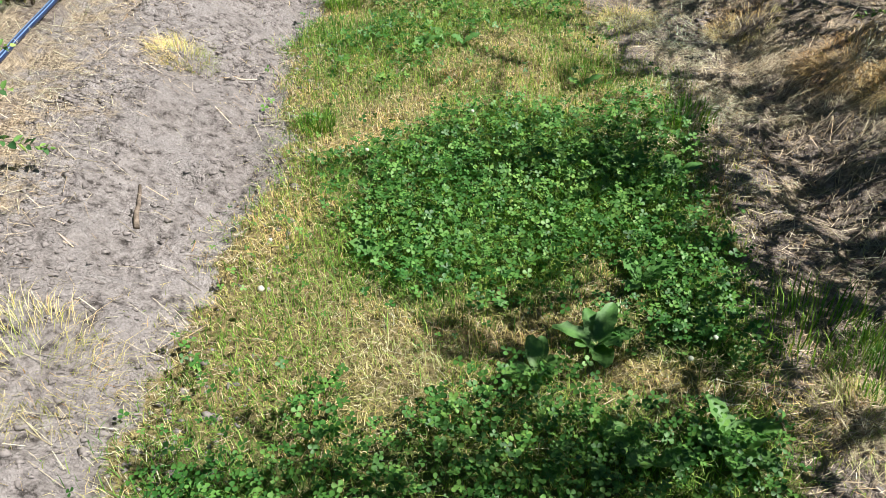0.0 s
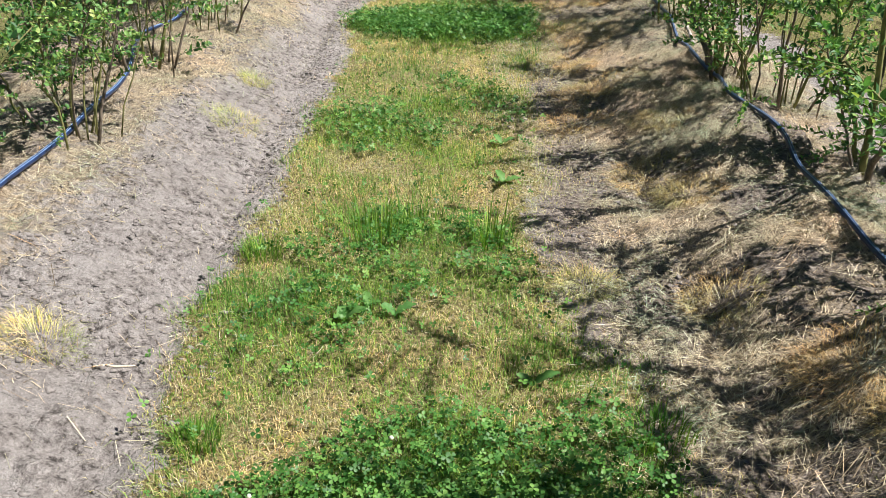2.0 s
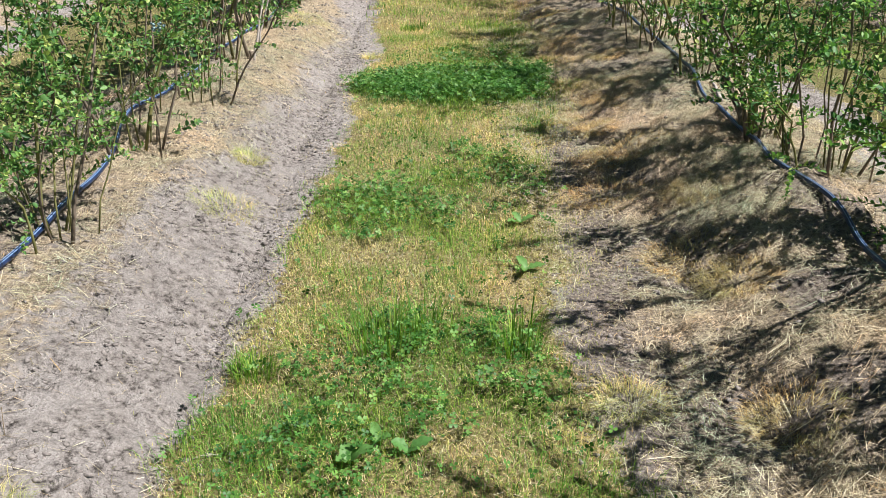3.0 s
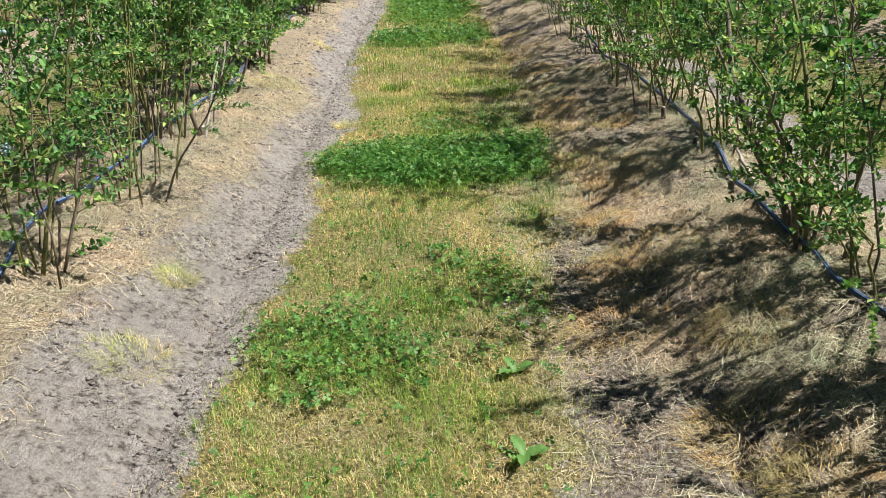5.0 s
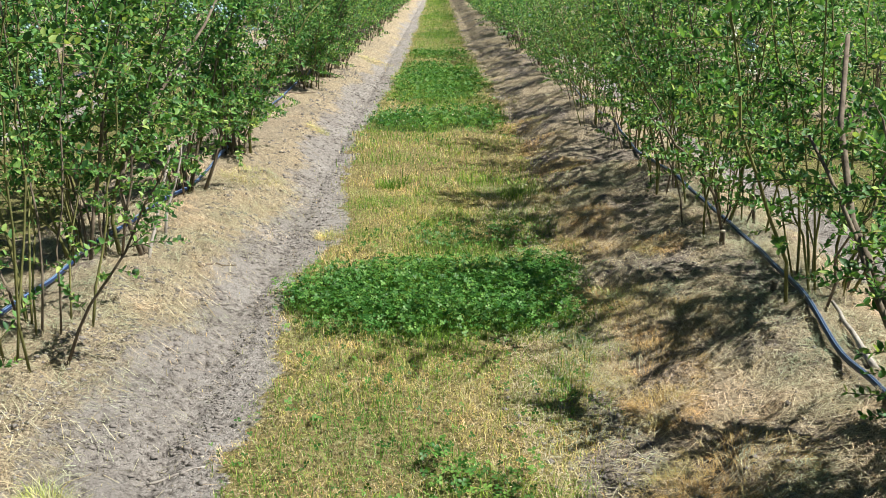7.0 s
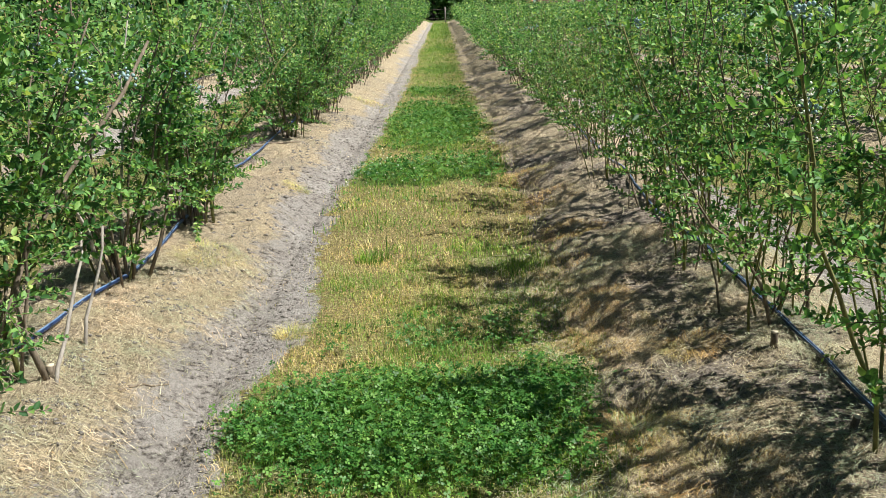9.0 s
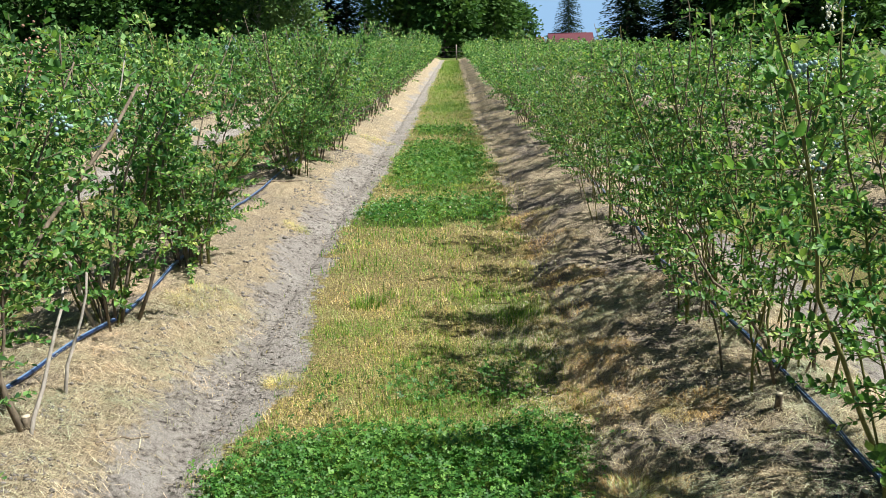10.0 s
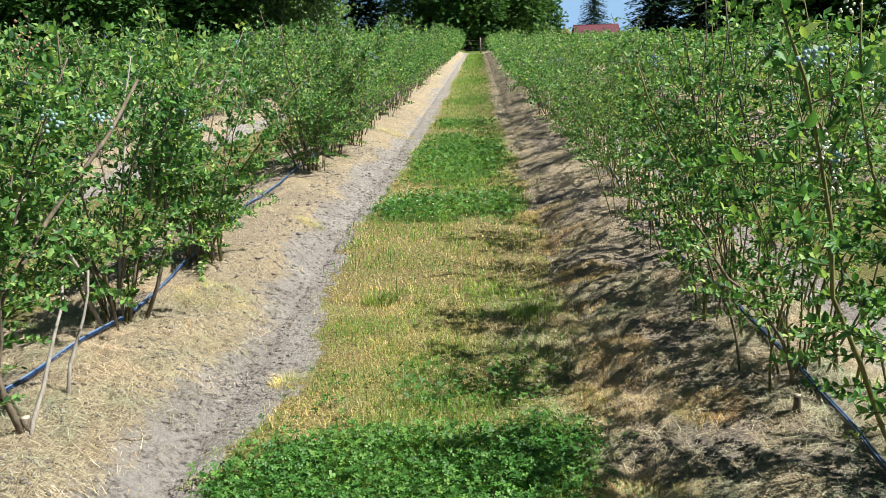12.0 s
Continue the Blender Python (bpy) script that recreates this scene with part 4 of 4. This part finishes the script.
# ---- far trees, hut and fence ----
def make_tree(seed, height, spread, low, mat, bark_mat, label, clumps=150, per=28, leaf=0.64):
    """A tapered trunk with limbs and a crown of many small leaf sprays in uneven clumps."""
    g = np.random.default_rng(seed)
    root = new("tree")
    t = np.linspace(0, 1, 9)
    trunk = np.stack([0.25 * waves(t * 9, t * 0, 3, seed), 0.25 * waves(t * 9, t * 0 + 5, 3, seed), height * 0.92 * t - 0.1], 1)
    part("trunk", tube_mesh("trunk", trunk, 0.022 * height * (1 - 0.85 * t) + 0.02, bark_mat, 9), root)
    P, D, limbs = [], [], []
    for c in range(clumps):
        s = low + (1 - low) * g.random() ** 0.85
        a = g.uniform(0, 2 * np.pi)
        shape = math.sin(math.pi * min(1.0, 0.18 + 0.82 * (s - low) / (1 - low) * 0.98)) ** 0.7
        r = spread * shape * g.uniform(0.45, 1.05)
        centre = np.array([r * math.cos(a), r * math.sin(a), height * s + g.normal(0, 0.25)])
        if c % 6 == 0:
            foot = np.array([0, 0, max(0.5, height * s - 0.5 * r - 0.4)])
            q = np.linspace(0, 1, 5)[:, None]
            limbs.append(tube(foot * (1 - q) + centre * q + np.array([0, 0, 0.2]) * np.sin(q * 3.1), 0.06 * (1 - 0.8 * q[:, 0]) + 0.008, 5))
        size = g.uniform(0.35, 0.85) * spread / 3
        pts = centre + g.normal(0, 1, (per, 3)) * np.array([size, size, size * 0.6])
        P.append(pts)
        D.append(unit(pts - centre + np.array([math.cos(a), math.sin(a), -0.25]) * 0.5 + g.normal(0, 0.4, (per, 3))))
    v, f = joined(limbs)
    part("limbs", mesh_of("limbs", v, tris(f), bark_mat, True), root)
    P, D = np.concatenate(P), np.concatenate(D)
    n = len(P)
    L = leaf * g.uniform(0.6, 1.3, n)
    part("crown", mesh_of("crown", *flat_leaves(P, D, unit(np.array([0, 0, 1.0]) + g.normal(0, 0.6, (n, 3))), L), mat), root)
    return tagged(root, label, "tree", "far trees")


def make_spruce(seed, height, spread, label):
    g = np.random.default_rng(seed)
    root = new("spruce_tree")
    part("trunk", tube_mesh("trunk", [(0, 0, -0.1), (0.02, 0, height * 0.5), (0, 0, height)], [0.2, 0.12, 0.02], TRUNK, 8), root)
    P, D, L = [], [], []
    for i in range(int(height * 4.2)):
        z = 0.25 + (height - 0.3) * i / (height * 4.2)
        reach = spread * (1 - z / height) ** 0.85 + 0.12
        for a in g.uniform(0, 2 * np.pi, 8):
            way = np.array([math.cos(a), math.sin(a), -0.28])
            for s in np.linspace(0.15, 1, max(3, int(reach * 2.5))):
                for side in (-0.8, 0.0, 0.8):
                    P.append(np.array([0, 0, z]) + way * reach * s + g.normal(0, 0.07, 3))
                    turned = np.array([math.cos(a + side), math.sin(a + side), -0.3])
                    D.append(unit(turned))
                    L.append(0.48 * g.uniform(0.6, 1.2))
    P, D, L = np.array(P), np.array(D), np.array(L)
    part("crown", mesh_of("crown", *flat_leaves(P, D, np.tile([0, 0, 1.0], (len(P), 1)), L), SPRUCE), root)
    return tagged(root, label, "tree", "far trees")


BROAD = [make_tree(61, 11, 3.9, 0.02, TREE_LEAF, TRUNK, "dense green broadleaf tree at the field's edge", 190), make_tree(62, 9, 3.6, 0.02, TREE_LEAF, TRUNK, "dense green broadleaf tree at the field's edge", 170),
         make_tree(63, 13, 4.2, 0.03, TREE_LEAF, TRUNK, "tall green broadleaf tree at the field's edge", 210)]
BIRCH = [make_tree(64, 11, 2.6, 0.16, BIRCH_LEAF, BIRCH_BARK, "drooping birch with a white trunk", 190, 36, 0.4)]
CONE = [make_spruce(65, 13, 3.4, "dark spruce tree at the field's edge"), make_spruce(66, 10, 2.6, "dark spruce tree at the field's edge")]


def stand(kinds, i, x, y, turn, size):
    src = kinds[i % len(kinds)]
    m = Matrix.LocRotScale((x, y, 0), Euler((0, 0, turn)), (size, size, size))
    if src.name in used:
        made = copy_thing(src, m)
        made.scale = (size, size, size)
        return
    used.add(src.name)
    src.matrix_basis = m


for i, (kinds, x, y, size) in enumerate(((BROAD, -0.6, 88, 0.8), (BROAD, 4.2, 90, 0.7), (BROAD, -4.2, 92, 0.9), (BIRCH, -14.2, 84, 1.0), (BIRCH, -18.0, 87, 0.95), (BROAD, -22.5, 90, 1.0), (CONE, -27.0, 92, 1.0), (BROAD, -31, 88, 1.0), (CONE, -35.5, 92, 1.0),
                                         (BROAD, -40, 90, 1.1), (CONE, -45, 92, 1.1), (BROAD, -50, 90, 1.0), (CONE, 17.6, 92, 1.0), (CONE, 21.2, 88, 1.1), (CONE, 24.5, 94, 1.05), (BROAD, 28, 90, 1.0), (CONE, 33, 90, 1.0), (BROAD, 37.5, 88, 1.0), (CONE, 42, 92, 1.1), (BROAD, 47, 90, 1.0),
                                         (CONE, 23.0, 178, 1.1), (CONE, -9.5, 106, 1.2), (CONE, -12.5, 110, 1.2), (CONE, -6.5, 110, 1.2), (CONE, -15, 112, 1.2), (BROAD, -1, 104, 1.1), (CONE, -20, 108, 1.2), (CONE, -25, 110, 1.2), (CONE, -30, 110, 1.2), (CONE, -38, 110, 1.2),
                                         (CONE, 26, 110, 1.2), (CONE, 31, 110, 1.2), (CONE, 37, 112, 1.2), (CONE, 44, 110, 1.2), (BROAD, 7.0, 96, 0.55),
                                         (BROAD, -24, 100, 1.2), (BROAD, -28, 101, 1.2), (BROAD, -33, 100, 1.2), (BROAD, -43, 102, 1.3), (BROAD, -48, 103, 1.3), (BROAD, -56, 100, 1.3), (CONE, 20, 100, 1.2), (CONE, 29, 100, 1.2), (BROAD, 34, 102, 1.3), (CONE, 40, 101, 1.2), (BROAD, 50, 102, 1.3), (BROAD, -2.8, 98, 1.0), (BROAD, 2.0, 97, 0.95))):
    stand(kinds, i, x, y, i * 1.7, size)


def box(x0, x1, y0, y1, z0, z1):
    v = np.array([(x, y, z) for z in (z0, z1) for y in (y0, y1) for x in (x0, x1)], float)
    f = np.array([(0, 2, 3, 1), (4, 5, 7, 6), (0, 1, 5, 4), (2, 6, 7, 3), (0, 4, 6, 2), (1, 3, 7, 5)])
    return v, f


def make_hut(x, y, width, depth, eave, ridge, roof_mat, label):
    """A low hut with plank walls, gables and a pitched sheet roof whose ridge runs along x."""
    root = new("hut")
    root.location = (x, y, 0)
    w, d = width / 2, depth / 2
    for side in (-1, 1):
        part("wall", mesh_of("wall", *box(-w + 0.3, w - 0.3, side * (d - 0.3) - 0.06, side * (d - 0.3) + 0.06, -0.1, eave + 0.1), WALL_WOOD), root)
        gx = side * (w - 0.36)
        v = np.array([(gx + s, yy, zz) for s in (-0.06, 0.06) for yy, zz in ((-d + 0.36, -0.1), (d - 0.36, -0.1), (d - 0.36, eave), (0, ridge - 0.12), (-d + 0.36, eave))])
        f = [(0, 1, 2), (0, 2, 4), (2, 3, 4), (5, 7, 6), (5, 9, 7), (7, 9, 8)] + [t for a in range(5) for t in ((a, a + 5, (a + 1) % 5), (a + 5, (a + 1) % 5 + 5, (a + 1) % 5))]
        part("gable", mesh_of("gable", v, f, WALL_WOOD), root)
        n = int(width / 0.25)
        xs = np.linspace(-w, w, n * 2 + 1)
        rib = np.where(np.arange(n * 2 + 1) % 2 == 0, 0.03, 0.0)
        rows = [np.stack([xs, np.full_like(xs, yy), zz + rib + th], 1) for th in (0.0, -0.05) for yy, zz in ((side * (d + 0.15), eave - 0.12), (0, ridge))]
        k = n * 2 + 1
        f = []
        for j in range(k - 1):
            f += [(j, j + 1, k + j + 1, k + j), (2 * k + j, 3 * k + j, 3 * k + j + 1, 2 * k + j + 1), (j, 2 * k + j, 2 * k + j + 1, j + 1)]
        part("roof_slope", mesh_of("roof_slope", np.concatenate(rows), f, roof_mat), root)
    part("ridge_cap", tube_mesh("ridge_cap", [(-w, 0, ridge + 0.02), (w, 0, ridge + 0.02)], 0.07, roof_mat, 8), root)
    part("window", mesh_of("window", *box(-0.5, 0.5, -d + 0.2, -d + 0.23, 0.5, 0.95), WINDOW_GLASS), root)
    return tagged(root, label, "hut")


make_hut(19.6, 150, 7.4, 6.0, 0.8, 2.4, ROOF_RED, "low brown hut with a red-brown sheet roof")
make_hut(13.8, 152, 3.4, 3.0, 1.0, 1.85, ROOF_TERRA, "small low shed with an orange clay roof")


def make_fence():
    fence = new("wire_fence")
    fence.location = (0, 77, 0)
    for i in range(-5, 6):
        g = np.random.default_rng(700 + i)
        part("post", tube_mesh("post", [(i * 2.4 + 0.5, 0, -0.2), (i * 2.4 + 0.5 + g.normal(0, 0.03), 0, 1.25)], [0.055, 0.05], POST_WOOD, 7), fence)
    for z in (0.35, 0.7, 1.05):
        part("wire", tube_mesh("wire", [(x, 0.055, z - 0.02 * math.sin(x * 1.3) ** 2) for x in np.linspace(-11.5, 12.5, 25)], 0.006, POST_WOOD, 4), fence)
    return tagged(fence, "grey wooden post and wire fence across the field's end", "fence")


make_fence()


def make_backdrop():
    """The pale blue summer sky low over the horizon, far behind the trees."""
    m = bpy.data.materials.new("low_sky")
    m.use_nodes = True
    nodes, links = m.node_tree.nodes, m.node_tree.links
    glow = nodes.new("ShaderNodeEmission")
    glow.inputs[0].default_value, glow.inputs[1].default_value = (0.36, 0.58, 0.86, 1), 0.55
    links.new(glow.outputs[0], nodes["Material Output"].inputs[0])
    v = [(x, 700.0, z) for z in (-2.0, 70.0) for x in (-600.0, 600.0)]
    return tagged(new("backdrop", mesh_of("backdrop", v, [(0, 1, 3, 2)], m)), "pale blue summer sky low over the horizon", "sky", kind="structure")


make_backdrop()
